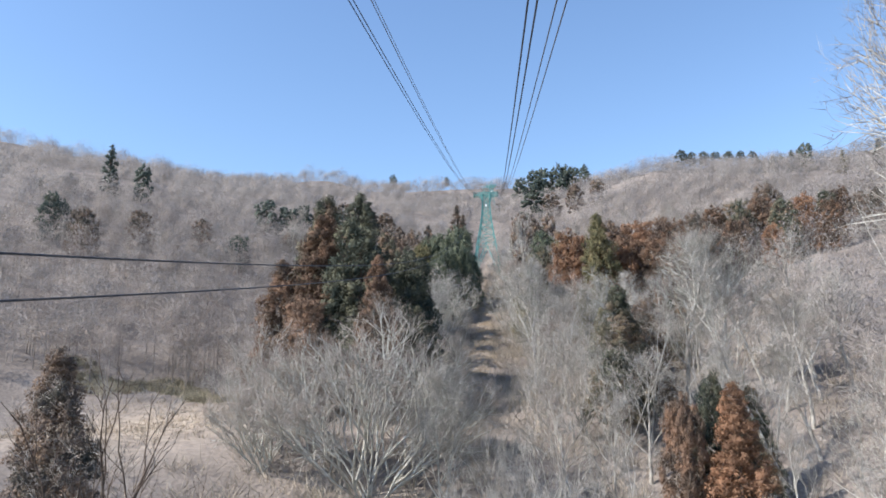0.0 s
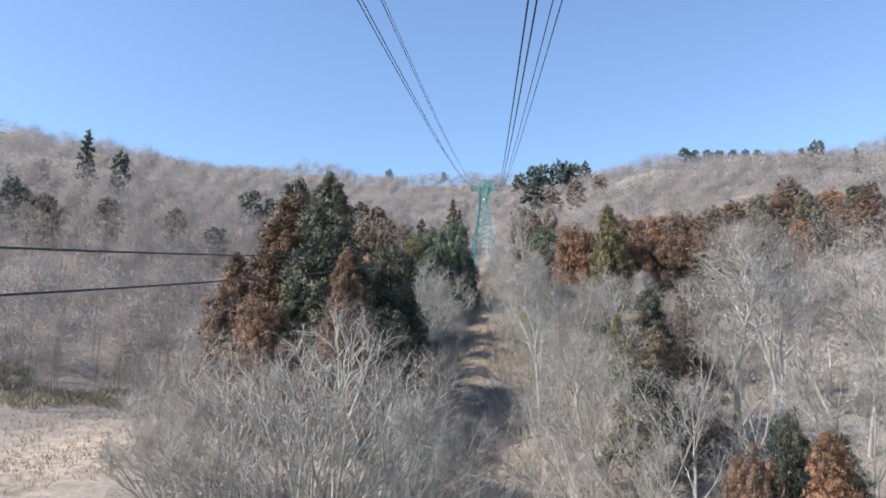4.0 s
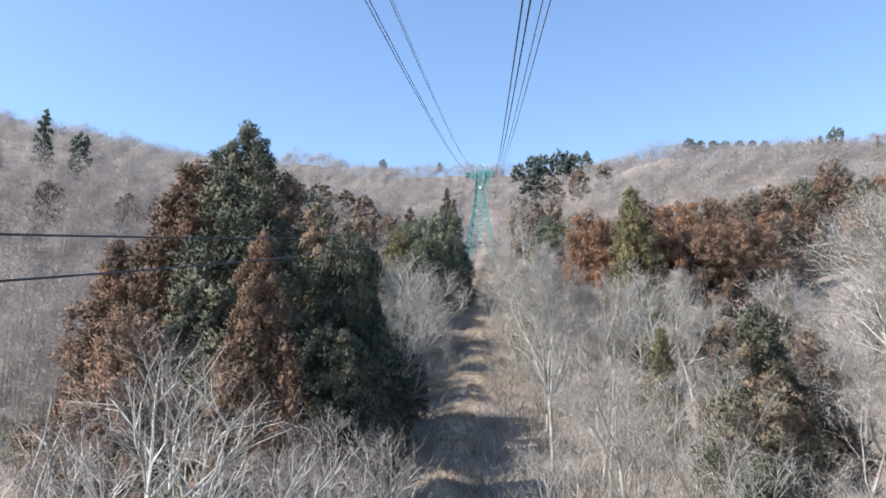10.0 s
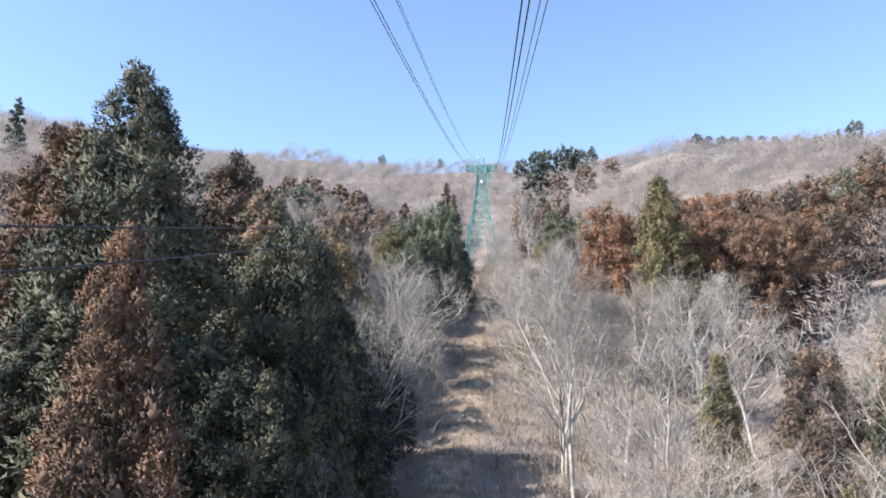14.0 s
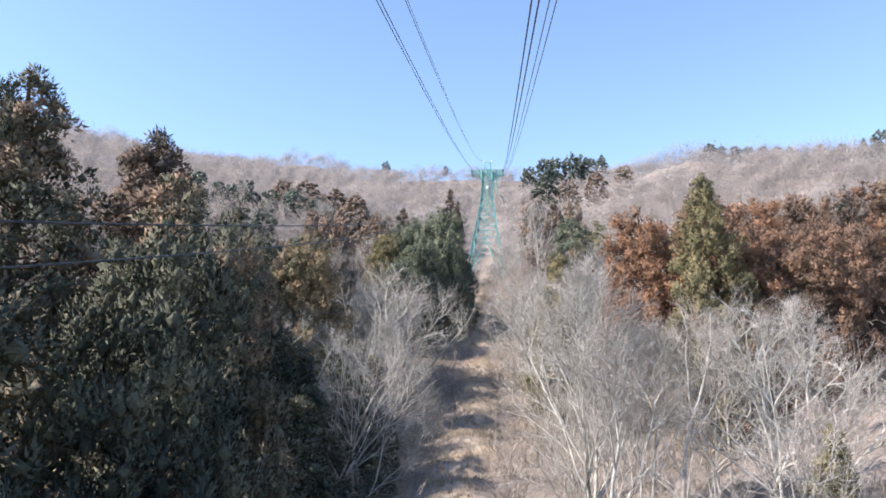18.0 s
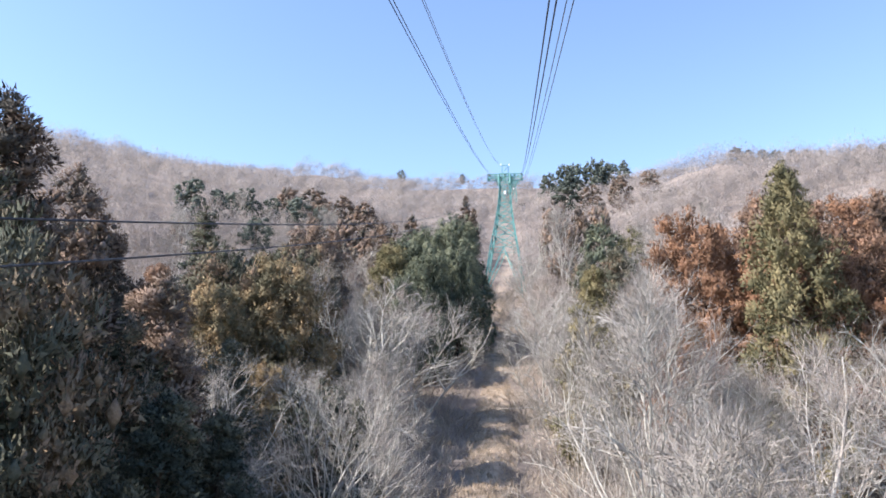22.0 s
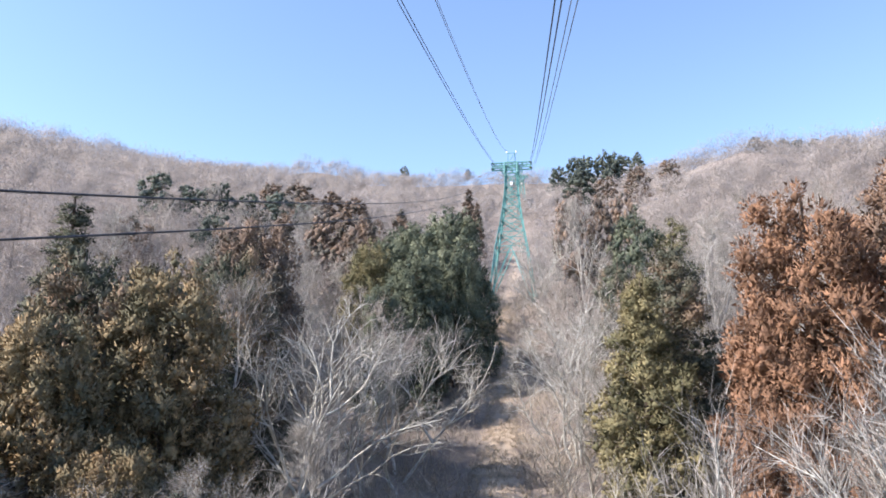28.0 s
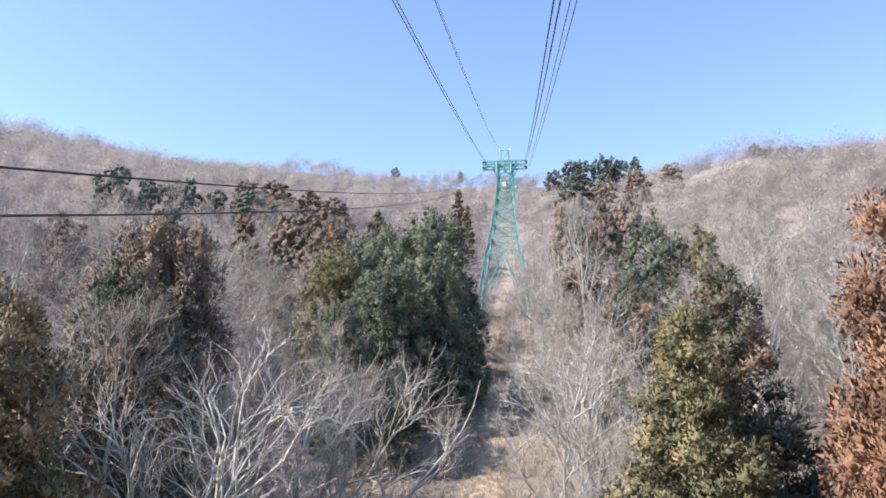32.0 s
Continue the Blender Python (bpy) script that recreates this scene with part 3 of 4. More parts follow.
for row in (
    ("golden", "broad", -18.3, 134.5, 40.4, 0.75, True), ("mixed", "broad", -23.5, 134, 41, 0.75, True), ("golden", "broad", -22, 129.5, 37, 0.75, True), ("dark", "round", -7.6, 104, 20.5, 1.0), ("dark", "round", -6.8, 112, 21.5, 1.0), ("green", "round", -8.4, 120, 24, 1.0), ("green", "round", -7.4, 96, 19, 1.1), ("rust", "cedar", -27, 131, 38.5, 1.1, True), ("green", "fir", -26.6, 138.5, 45.2, 1.0), ("mixed", "broad", -19.2, 147.3, 43.2, 0.7, True),
    ("brown", "cedar", -26, 136, 39.5, 1.0), ("leaf", "broad", -8.6, 190, 57.5, 0.85, True), ("leaf", "broad", -13, 188, 55, 0.85, True), ("leaf", "broad", -15.8, 184, 52, 0.85),
    ("leaf", "broad", -7.6, 184, 51.0, 0.7, True), ("leaf", "broad", -11.5, 179, 49.5, 0.8, True), ("leaf", "broad", -16, 196, 56, 0.8), ("olive", "broad", -17.2, 180, 51.0, 0.75, True), ("leaf", "broad", -5.4, 193, 50.5, 0.7),
    ("brown", "narrow", -13, 285, 87.5, 1.2), ("brown", "narrow", -10.5, 279, 82, 1.2), ("brown", "round", -54, 270, 85.5, 1.5), ("brown", "broad", -45, 266, 82, 1.13), ("brown", "broad", -62, 274, 87, 1.13),
    ("brown", "broad", -38, 262, 79, 1.13), ("brown", "broad", -49, 262, 80, 1.20), ("dark", "broad", -75, 240, 79.5, 1.05), ("dark", "broad", -69, 243, 77.5, 1.05), ("dark", "broad", -64, 246, 78.5, 1.05), ("dark", "broad", -58, 247, 76.5, 1.05), ("dark", "broad", -52, 248, 77, 1.05), ("dark", "broad", -46, 250, 75, 1.05),
    ("olive", "cedar", 17.4, 124, 44.2, 0.8, True), ("orange", "broad", 14.4, 134.6, 43.6, 0.72, True), ("orange", "cedar", 18.6, 132, 41.5, 1.05, True), ("orange", "broad", 12.8, 133.4, 36.5, 0.7, True), ("rust", "broad", 22, 137, 45.6, 0.86, True), ("orange", "broad", 27, 140, 46.1, 0.86, True),
    ("rust", "broad", 32.4, 144, 47.9, 0.86), ("rust", "broad", 36, 147, 48.1, 0.86), ("brown", "broad", 41, 150, 50.1, 0.86), ("rust", "broad", 24, 130, 41.1, 0.86, True), ("rust", "broad", 30, 134, 42.6, 0.86, True), ("rust", "broad", 46, 155, 52.6, 0.86),
    ("rust", "broad", 35, 139, 43.6, 0.86, True), ("orange", "broad", 41, 143, 45.6, 0.86), ("mixed", "broad", 52, 158, 54.6, 0.9), ("rust", "broad", 28, 127, 40.1, 0.86, True), ("rust", "broad", 34, 131, 41.6, 0.86, True), ("brown", "broad", 40, 136, 43.6, 0.86), ("rust", "broad", 47, 146, 47.6, 0.86), ("orange", "broad", 21, 127, 39.1, 0.86, True),
    ("olive", "cedar", 7.6, 142, 40.5, 0.95, True), ("mixed", "cedar", 10.2, 146, 43, 1.0, True), ("golden", "broad", -16.8, 127, 31, 0.85, True), ("golden", "cedar", -14.6, 121, 27.5, 1.3, True), ("mixed", "cedar", -18.6, 121, 29.5, 1.2, True), ("mixed", "broad", -22.5, 124, 33, 0.85, True), ("leaf", "round", 12, 174, 53, 0.8), ("olive", "round", 15.6, 173, 51.5, 0.7), ("mixed", "round", 9.6, 170, 47, 0.65),
    ("brown", "broad", 8.4, 216, 66.8, 0.55), ("brown", "broad", 12.2, 213, 65, 0.55), ("brown", "broad", 17, 222, 68, 0.55),
    ("orange", "cedar", 14.8, 48.5, 14.8, 0.95, True), ("green", "broad", 14.6, 52.5, 15.6, 0.55, True), ("rust", "broad", 12.0, 50, 14.2, 0.55, True), ("mixed", "cedar", 17.2, 53, 14.6, 1.0, True), ("mixed", "cedar", 10.4, 64, 23.2, 1.0, True), ("brown", "cedar", 13.6, 67, 22.5, 1.0, True), ("olive", "cedar", 10.8, 72, 19.8, 0.8, True), ("mixed", "cedar", 13.4, 74, 20.5, 1.0, True), ("brown", "broad", 16.5, 76, 18.5, 0.8, True),
    ("olive", "cedar", 13.2, 92, 24.5, 0.8, True), ("brown", "broad", 17.5, 90, 25, 0.8, True), ("mixed", "cedar", 19.8, 86, 24.5, 1.0, True), ("brown", "broad", 15.2, 84, 21, 0.7), ("mixed", "cedar", 22.5, 92, 27, 1.0),
    ("green", "round", -11.5, 122, 29.5, 1.2), ("green", "cedar", -15.5, 117, 31.5, 1.2), ("green", "cedar", -10.2, 103, 27.8, 1.1, True), ("mixed", "broad", -23, 141, 41, 0.7, True), ("leaf", "round", -9.5, 172, 39.5, 0.9), ("leaf", "broad", -13.8, 172, 44.5, 0.75, True), ("brown", "broad", -21, 153, 47.5, 0.75, True), ("mixed", "broad", -25, 156, 45.5, 0.75),
    ("brown", "broad", -21, 196, 58, 0.8), ("brown", "cedar", -25, 200, 60, 1.0), ("brown", "cedar", -17.5, 204, 61, 1.0), ("brown", "broad", -29, 204, 61, 0.8), ("brown", "cedar", -22.5, 38, 16.8, 1.0, True),
):
    cedar(*row)
for row in (
    ("dark", "narrow", -128.5, 237, 99.6, 1.3), ("dark", "round", -115.2, 234, 91.2, 0.8), ("dark", "fir", -138, 230, 87.5, 1.4), ("dark", "broad", -146, 226, 85, 1.0), ("dark", "broad", -104, 168, 63, 1.06), ("brown", "broad", -92, 160, 57, 1.13), ("brown", "broad", -85, 172, 59, 1.13), ("dark", "round", -60, 172, 52, 1.3),
    ("brown", "round", -72, 178, 58, 1.2), ("brown", "round", -52, 190, 57, 1.3), ("dark", "round", -43, 196, 59, 1.1), ("brown", "cedar", -36, 205, 61, 1.1),
    ("dark", "round", 46, 505, 172.6, 0.9), ("dark", "broad", 36, 506, 169.5, 0.99), ("dark", "round", 53, 508, 172, 0.9), ("dark", "broad", 58, 516, 172.5, 0.99), ("dark", "broad", 29, 480, 160, 0.92), ("dark", "broad", 20, 476, 154, 0.92), ("dark", "cedar", 66, 510, 172.5, 1.2),
    ("dark", "broad", -77, 572, 187, 0.9), ("dark", "round", -34, 566, 182, 0.9), ("dark", "round", 20, 340, 108, 1.4), ("brown", "round", 28, 335, 104.5, 1.4), ("brown", "broad", 40, 350, 113, 1.06), ("brown", "round", 50, 345, 113.5, 1.3),
    ("dark", "round", 146, 560, 196.6, 1.5), ("dark", "round", 154, 562, 195.4, 1.5), ("dark", "round", 163, 560, 195.0, 1.5), ("dark", "round", 172, 562, 195.2, 1.5), ("dark", "round", 181, 560, 194.6, 1.5), ("dark", "round", 190, 560, 194.6, 1.5), ("dark", "round", 199, 560, 194.2, 1.5), ("dark", "cedar", 183, 450, 158.5, 1.0), ("dark", "broad", 176, 450, 155.5, 0.9), ("dark", "round", 123, 342, 121.5, 1.0), ("dark", "round", 131, 342, 121.5, 1.0), ("dark", "cedar", 138, 340, 123.4, 1.1),
    ("dark", "broad", 144.2, 340, 127.0, 0.9), ("olive", "fir", 161, 340, 123, 1.3), ("dark", "fir", 177, 340, 128.5, 1.2), ("brown", "broad", 50, 150, 48.6, 0.9), ("rust", "broad", 57, 158, 55.6, 0.9), ("orange", "broad", 53, 142, 45.6, 0.9), ("brown", "broad", 62, 168, 60.6, 0.9), ("mixed", "broad", 58, 150, 52.5, 0.9), ("orange", "broad", 65, 156, 55.0, 0.9), ("mixed", "broad", 71, 160, 56.5, 0.9), ("rust", "broad", 66, 147, 51.5, 0.9), ("rust", "broad", 77, 166, 59.0, 0.9), ("brown", "broad", 74, 152, 54.0, 0.9), ("brown", "broad", 82, 160, 57.0, 0.9),
):
    cedar(*row)

# ---- leafless trees beside the line ----
SHRUB = "leafless many-stemmed grey shrub with fine twigs"
GREY, WHITE, DARK = "leafless grey broadleaf tree with fine winter twigs", "leafless pale barked tree with crooked white branches", "thin dark barked leafless sapling beside the meadow"
for meshes, x, y, top, wide, label in (
    (HERO, -8.7, 55.0, 20.6, 1.14, GREY), (HERO, -17.5, 57, 17.6, 0.8, GREY), (DOME, -3.4, 51.5, 15.8, 0.8, GREY), (FAN[0], -1.5, 43, 9.6, 1.0, GREY), (FAN[1], -1.6, 48, 11.6, 0.9, GREY), (FAN[0], 0.8, 50, 13.0, 0.9, GREY), (FAN[0], 4.4, 42, 10.6, 0.9, GREY), (FAN[0], 1.4, 46, 12.2, 0.9, GREY), (FAN[1], 3.4, 51, 15.0, 0.9, GREY), (FAN[0], -1.0, 56, 13.4, 0.9, GREY), (FAN[0], 6.2, 46, 12.6, 0.9, GREY), (BARE[1], 16.5, 44, 12.5, 0.9, GREY), (LIGHT[0], 20.5, 45, 14.5, 0.9, GREY), (LIGHT[1], 24.5, 51, 17.5, 0.9, GREY), (LIGHT[2], 7.8, 52, 14.5, 0.8, GREY), (LIGHT[3], 5.2, 56, 16.5, 0.8, GREY), (LIGHT[0], 19.5, 56, 18.5, 0.8, GREY), (LIGHT[2], 15.5, 57, 17.5, 0.8, GREY), (FAN[0], 16.5, 62, 20, 1.2, GREY), (FAN[1], 9.4, 61, 20.5, 0.9, GREY), (BARE[2], 12.4, 62.5, 21, 1.0, GREY), (BARE[0], 14.6, 71, 23.5, 1.0, GREY), (FAN[0], 11.8, 69, 21.5, 1.0, GREY), (BARE[3], 17.5, 82, 26.5, 1.0, GREY), (TALL, 20, 70, 28.6, 1.15, GREY), (BARE[1], 24, 78, 27, 1.2, GREY),
    (PALE[0], 14.9, 105, 31.2, 1.0, WHITE), (PALE[1], 18.5, 108, 31, 1.0, WHITE), (DOME, 5.8, 107.0, 32.7, 0.86, GREY), (BARE[2], 10.0, 104, 31.0, 0.95, GREY), (BARE[4], -8.4, 132, 32, 0.9, GREY),
    (PALE[0], -12.0, 142.5, 38.8, 1.1, WHITE), (BARE[3], -17.8, 142.5, 40, 1.05, GREY), (ARCH[1], -13.0, 130, 30.5, 0.95, GREY), (PALE[1], -10.1, 158, 42.4, 1.1, WHITE), (PALE[0], -11.5, 154, 37.5, 1.2, WHITE), (ARCH[0], -10.8, 109.5, 32, 0.9, GREY), (ARCH[1], -12.6, 113, 31, 0.9, GREY), (ARCH[1], -9.6, 119.5, 30.6, 0.9, GREY), (ARCH[0], -7.6, 125, 28.5, 1.1, GREY), (ARCH[0], -14.5, 119, 30.5, 0.9, GREY), (BARE[3], -10.5, 105, 25.5, 1.0, GREY), (FAN[0], -16.5, 60, 21, 1.1, GREY), (FAN[1], -20.5, 63, 20.5, 1.1, GREY), (BARE[1], 8.2, 150, 38.5, 1.0, GREY), (BARE[4], 11, 156, 44.5, 1.0, GREY), (BARE[0], 13.5, 161, 47.5, 1.0, GREY), (BARE[2], 10.2, 164, 46, 1.0, GREY), (BARE[1], 16.5, 160, 48, 1.0, GREY), (BARE[2], 6.4, 158, 38.5, 1.0, GREY), (BARE[3], 18, 152, 43, 1.0, GREY), (BARE[4], 22, 122, 32, 1.0, GREY), (BARE[1], -21, 125, 29.5, 1.0, GREY), (BARE[0], -26, 143, 41, 0.9, GREY), (BARE[2], -12, 170, 43, 1.0, GREY), (BARE[4], -20, 160, 45, 1.0, GREY), (BARE[3], -25, 155, 46, 1.0, GREY),
    (PALE[0], 5.2, 164, 41, 1.1, WHITE), (ARCH[1], 4.5, 152, 36.5, 1.1, GREY), (BARE[1], 5.0, 92, 27.5, 1.0, GREY), (BARE[3], 7.5, 82, 24.5, 1.1, GREY), (FAN[0], 4.0, 74, 20.5, 1.1, GREY), (FAN[1], 5.0, 62, 18, 1.2, GREY), (TALL, 14.9, 22, 27.5, 0.62, GREY), (BARE[1], 22, 36, 17, 1.1, GREY), (SAPLING, -11.4, 21, 15.6, 1.0, DARK), (SAPLING, -12.8, 25.5, 16.4, 0.9, DARK), (SAPLING, -9.0, 24.5, 12.2, 1.0, DARK), (SAPLING, -15.2, 28, 15.6, 1.1, DARK),
    (FAN[1], 9.5, 118, 29.5, 1.0, GREY), (FAN[0], 11.6, 127, 28.0, 1.0, GREY), (FAN[1], 8.0, 130, 29.0, 1.0, GREY), (FAN[1], 7.2, 121, 27.5, 1.1, GREY), (FAN[0], 5.8, 136, 30.5, 1.0, GREY), (FAN[0], 6.4, 115, 27.0, 1.1, GREY), (FAN[1], 10.2, 136, 31.0, 1.0, GREY), (TALL, 9.8, 111, 29.6, 0.9, GREY), (PALE[0], 14.2, 110, 29.8, 0.9, WHITE), (BARE[3], 16.5, 116, 31.5, 0.9, GREY), (PALE[1], 6.2, 206, 62, 0.8, WHITE), (BARE[4], 9.6, 200, 61, 0.9, GREY), (BARE[0], 4.6, 190, 50.5, 0.8, GREY), (PALE[0], 7.4, 170, 43.5, 1.2, WHITE), (PALE[1], 3.6, 168, 39, 1.1, WHITE), (BARE[2], 2.9, 228, 57.5, 0.9, GREY), (BARE[0], 4.6, 236, 61, 0.9, GREY), (BARE[4], -7.5, 232, 57, 0.9, GREY), (BARE[1], 0.6, 222, 52.5, 0.9, GREY), (BARE[4], -2.3, 182, 36.6, 0.7, GREY), (BARE[4], 21, 112, 32, 1.0, GREY), (BARE[0], 19, 52, 20.5, 1.2, GREY), (BARE[2], 24, 60, 23, 1.1, GREY),
):
    shrub = meshes in FAN
    plant("bare_shrub" if shrub else "bare_tree", meshes, x, y, top, wide, SHRUB if shrub else label, "shrub" if shrub else "tree", "leafless shrubs in the woods" if shrub else "leafless trees beside the ropeway")

plant("bare_tree", ARCH[0], 15.8, 21.5, 15.4, 1.1, "leaning pale barked leafless tree beside the ropeway", "tree", "leafless trees beside the ropeway", turn=170)
taken = [(o.location.x, o.location.y) for o in scene.objects if o.type == "EMPTY"]
count = 0
while count < 200:
    side = random.choice((-1, 1))
    x, y = side * random.uniform(4.5, 30.0), random.uniform(34, 240)
    if abs(x) > 5 + 0.42 * y + 10 or swath(x, y) > 0 or math.hypot((x + 39) / 16, (y - 80) / 24) < 1.1:
        continue
    near = min(math.hypot(x - a, y - b) for a, b in taken)
    if near < 3.0 or (x < -14 and y < 74) or (x < -3 and y < 55) or (abs(x + 2.3) < 5.6 and y > 84):
        continue
    taken.append((x, y))
    if 6 < x < 20 and y < 54:
        continue
    close = abs(x) < 14
    edge = min(1.0, (abs(x + 2.3) - 3.0) / 6.0)
    tall = random.uniform(6.5, 9.0) + edge * random.uniform(2.0, 5.5)
    if y < 66:
        tall *= 0.62 if x < 6 else 0.82
    if -18 < x < -6 and 50 < y < 74:
        tall *= 0.8
    if x > 7 and 74 < y < 142:
        tall = min(tall, random.uniform(6.0, 9.0))
    if (x > 5 and 106 < y < 140) or (x < -11 and 112 < y < 140):
        tall = min(tall, random.uniform(3.5, 5.5))
    if -12 < x < -4 and 84 < y < 172:
        tall = min(tall, random.uniform(3.0, 5.0))
    if x < -7 and 74 < y < 126:
        tall = min(tall, random.uniform(4.5, 7.0))
    meshes = random.choice(BARE + FAN + FAN if (close and y < 130) else LIGHT)
    shrub = meshes in FAN
    plant("bare_shrub" if shrub else "bare_tree", meshes, x, y, height(x, y) + tall, random.uniform(1.0, 1.35), SHRUB if shrub else GREY, "shrub" if shrub else "tree", "leafless shrubs in the woods" if shrub else "leafless trees beside the ropeway")
    count += 1


count = 0
while count < 66:
    x, y = random.choice((-1, 1, 1)) * random.uniform(13, 62), random.uniform(146, 252)
    if abs(x) > 0.5 * (y - 70):
        continue
    if min(math.hypot(x - a, y - b) for a, b in taken) < 3.2:
        continue
    taken.append((x, y))
    plant("bare_tree", random.choice(LIGHT), x, y, height(x, y) + random.uniform(9.0, 13.5), random.uniform(0.95, 1.25), GREY, "tree", "leafless trees beside the ropeway")
    count += 1


# ---- far woods, undergrowth and dry grass ----
def spots(rs, n, low, high, keep):
    """n random places on the ground for which keep(x, y) holds."""
    found = np.zeros((0, 2))
    while len(found) < n:
        q = rs.uniform(low, high, (4 * n, 2))
        found = np.concatenate([found, q[keep(q[:, 0], q[:, 1])]])
    x, y = found[:n, 0], found[:n, 1]
    return np.stack([x, y, ground_height(x, y)], 1)


def crowns(pc, rs, base, h, wide, count, length, width, stem=0.05):
    """Rounded leafless crowns of fine shoots over single stems."""
    m = len(base)
    for p, t in zip(base, h):
        pc.tube([p - (0, 0, 0.3), p + (0, 0, 0.7 * t)], [stem, 0.4 * stem], 3)
    w = unit(rs.normal(0, 1, (m, count, 3)) * (1, 1, 0.8) + (0, 0, 0.2))
    r = rs.uniform(0.15, 1.0, (m, count, 1)) ** 0.5
    size = np.stack([wide, wide, 0.48 * h], 1)[:, None]
    lump = 0.85 + 0.22 * np.sin(3.0 * w[..., :1] + 6.3 * rs.rand(m, 1, 1)) * np.cos(2.6 * w[..., 1:2] + 6.3 * rs.rand(m, 1, 1))
    p = base[:, None] + np.stack([0 * h, 0 * h, 0.44 * h], 1)[:, None] + w * r * size * lump
    d = unit(w * (1, 1, 0.8) + (0, 0, 0.25) + rs.normal(0, 0.7, (m, count, 3)))
    length = length * rs.uniform(0.6, 1.3, (m, count, 1))
    side = unit(np.cross(d, w) + rs.normal(0, 0.12, (m, count, 3))) * width * rs.uniform(0.3, 0.7, (m, count, 1))
    foot = p - 0.5 * d * length
    pc.blades((foot - side).reshape(-1, 3), (foot + side).reshape(-1, 3), (foot + d * length).reshape(-1, 3), unit(w + (0, 0, 0.25)).reshape(-1, 3), 0.9)


def in_wedge(x, y):
    return (np.abs(x) < 0.72 * y + 30) & ~((np.hypot((x + 38) / 13, (y - 78) / 18) < 1.1))


def scatter_far_woods():
    rs = np.random.RandomState(7)
    pc = Pieces()
    near = spots(rs, 1450, (-110, 40), (110, 300), lambda x, y: in_wedge(x, y) & ((np.abs(x) > 26) | (y > 225)) & (swath(x, y) <= 0) & ((x > 0) | (y > 88)))
    h = rs.uniform(8.0, 13.0, len(near))
    crowns(pc, rs, near, h, h * rs.uniform(0.36, 0.50, len(near)), 280, 0.85, 0.08)
    slope = spots(rs, 720, (-110, 175), (120, 330), lambda x, y: in_wedge(x, y) & (np.abs(x) > 13) & (x > -60))
    h = rs.uniform(8.0, 12.5, len(slope))
    crowns(pc, rs, slope, h, h * rs.uniform(0.36, 0.50, len(slope)), 330, 0.8, 0.085)
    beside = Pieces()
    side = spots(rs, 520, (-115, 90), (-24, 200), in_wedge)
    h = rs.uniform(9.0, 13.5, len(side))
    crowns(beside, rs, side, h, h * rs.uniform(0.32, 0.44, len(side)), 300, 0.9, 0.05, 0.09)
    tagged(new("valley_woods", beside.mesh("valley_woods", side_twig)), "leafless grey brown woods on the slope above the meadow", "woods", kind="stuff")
    far = spots(rs, 3000, (-330, 110), (330, 592), lambda x, y: in_wedge(x, y) & ((np.abs(x) > 100) | (y > 290)) & ((np.abs(x + 2) > 5) | (y > 330)))
    h = 8.0 + 6.0 * rs.rand(len(far)) ** 1.5
    crowns(pc, rs, far, h, h * rs.uniform(0.46, 0.70, len(far)), 300, 0.85, 0.15)
    crest = spots(rs, 900, (-330, 500), (330, 600), lambda x, y: in_wedge(x, y))
    h = rs.uniform(3.0, 6.0, len(crest))
    crowns(pc, rs, crest, h, h * rs.uniform(0.7, 1.0, len(crest)), 120, 0.8, 0.13)
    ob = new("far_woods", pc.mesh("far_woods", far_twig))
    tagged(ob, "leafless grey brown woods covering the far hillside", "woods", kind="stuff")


def scatter_brush():
    rs = np.random.RandomState(8)
    pc = Pieces()
    p = spots(rs, 5200, (-50, 28), (50, 262), lambda x, y: in_wedge(x, y) & (swath(x, y) < 0.2) & (np.hypot((x + 35) / 15, (y - 71) / 26) > 0.95) & (np.abs(x) < 12 + 40 * rs.rand(len(x)) ** 2))
    k = 26
    h = rs.uniform(0.7, 2.6, len(p))
    q = np.repeat(p, k, 0) + rs.normal(0, 0.45, (len(p) * k, 3)) * (1, 1, 0)
    d = unit(np.concatenate([rs.normal(0, 0.75, (len(q), 2)), np.ones((len(q), 1))], 1))
    hh = np.repeat(h, k)
    q = q + d * (hh * rs.uniform(0, 0.6, len(q)))[:, None]
    q[:, 2] -= 0.1
    pc.slivers(q, d, hh * rs.uniform(0.4, 1.0, len(q)), 0.045 * rs.uniform(0.6, 1.4, len(q)), rs)
    tagged(new("undergrowth", pc.mesh("undergrowth", brush_mat)), "tangled dry brown brush under the leafless trees", "undergrowth", kind="stuff")


def scatter_grass():
    rs = np.random.RandomState(9)
    pc = Pieces()
    p = np.concatenate([spots(rs, 6000, (-10, 60), (6, 240), lambda x, y: swath(x, y) > 0.02), spots(rs, 2500, (-58, 50), (-22, 108), lambda x, y: np.hypot((x + 39) / 15, (y - 80) / 22) < 1.2)])
    k = 6
    q = np.repeat(p, k, 0) + rs.normal(0, 0.15, (len(p) * k, 3)) * (1, 1, 0)
    q[:, 2] -= 0.04
    d = unit(np.concatenate([rs.normal(0, 0.5, (len(q), 2)), np.ones((len(q), 1))], 1))
    pc.slivers(q, d, rs.uniform(0.15, 0.6, len(q)), rs.uniform(0.03, 0.07, len(q)), rs)
    tagged(new("dry_grass", pc.mesh("dry_grass", grass_mat)), "tufts of dry tan winter grass on the mown strip", "grass", kind="stuff")


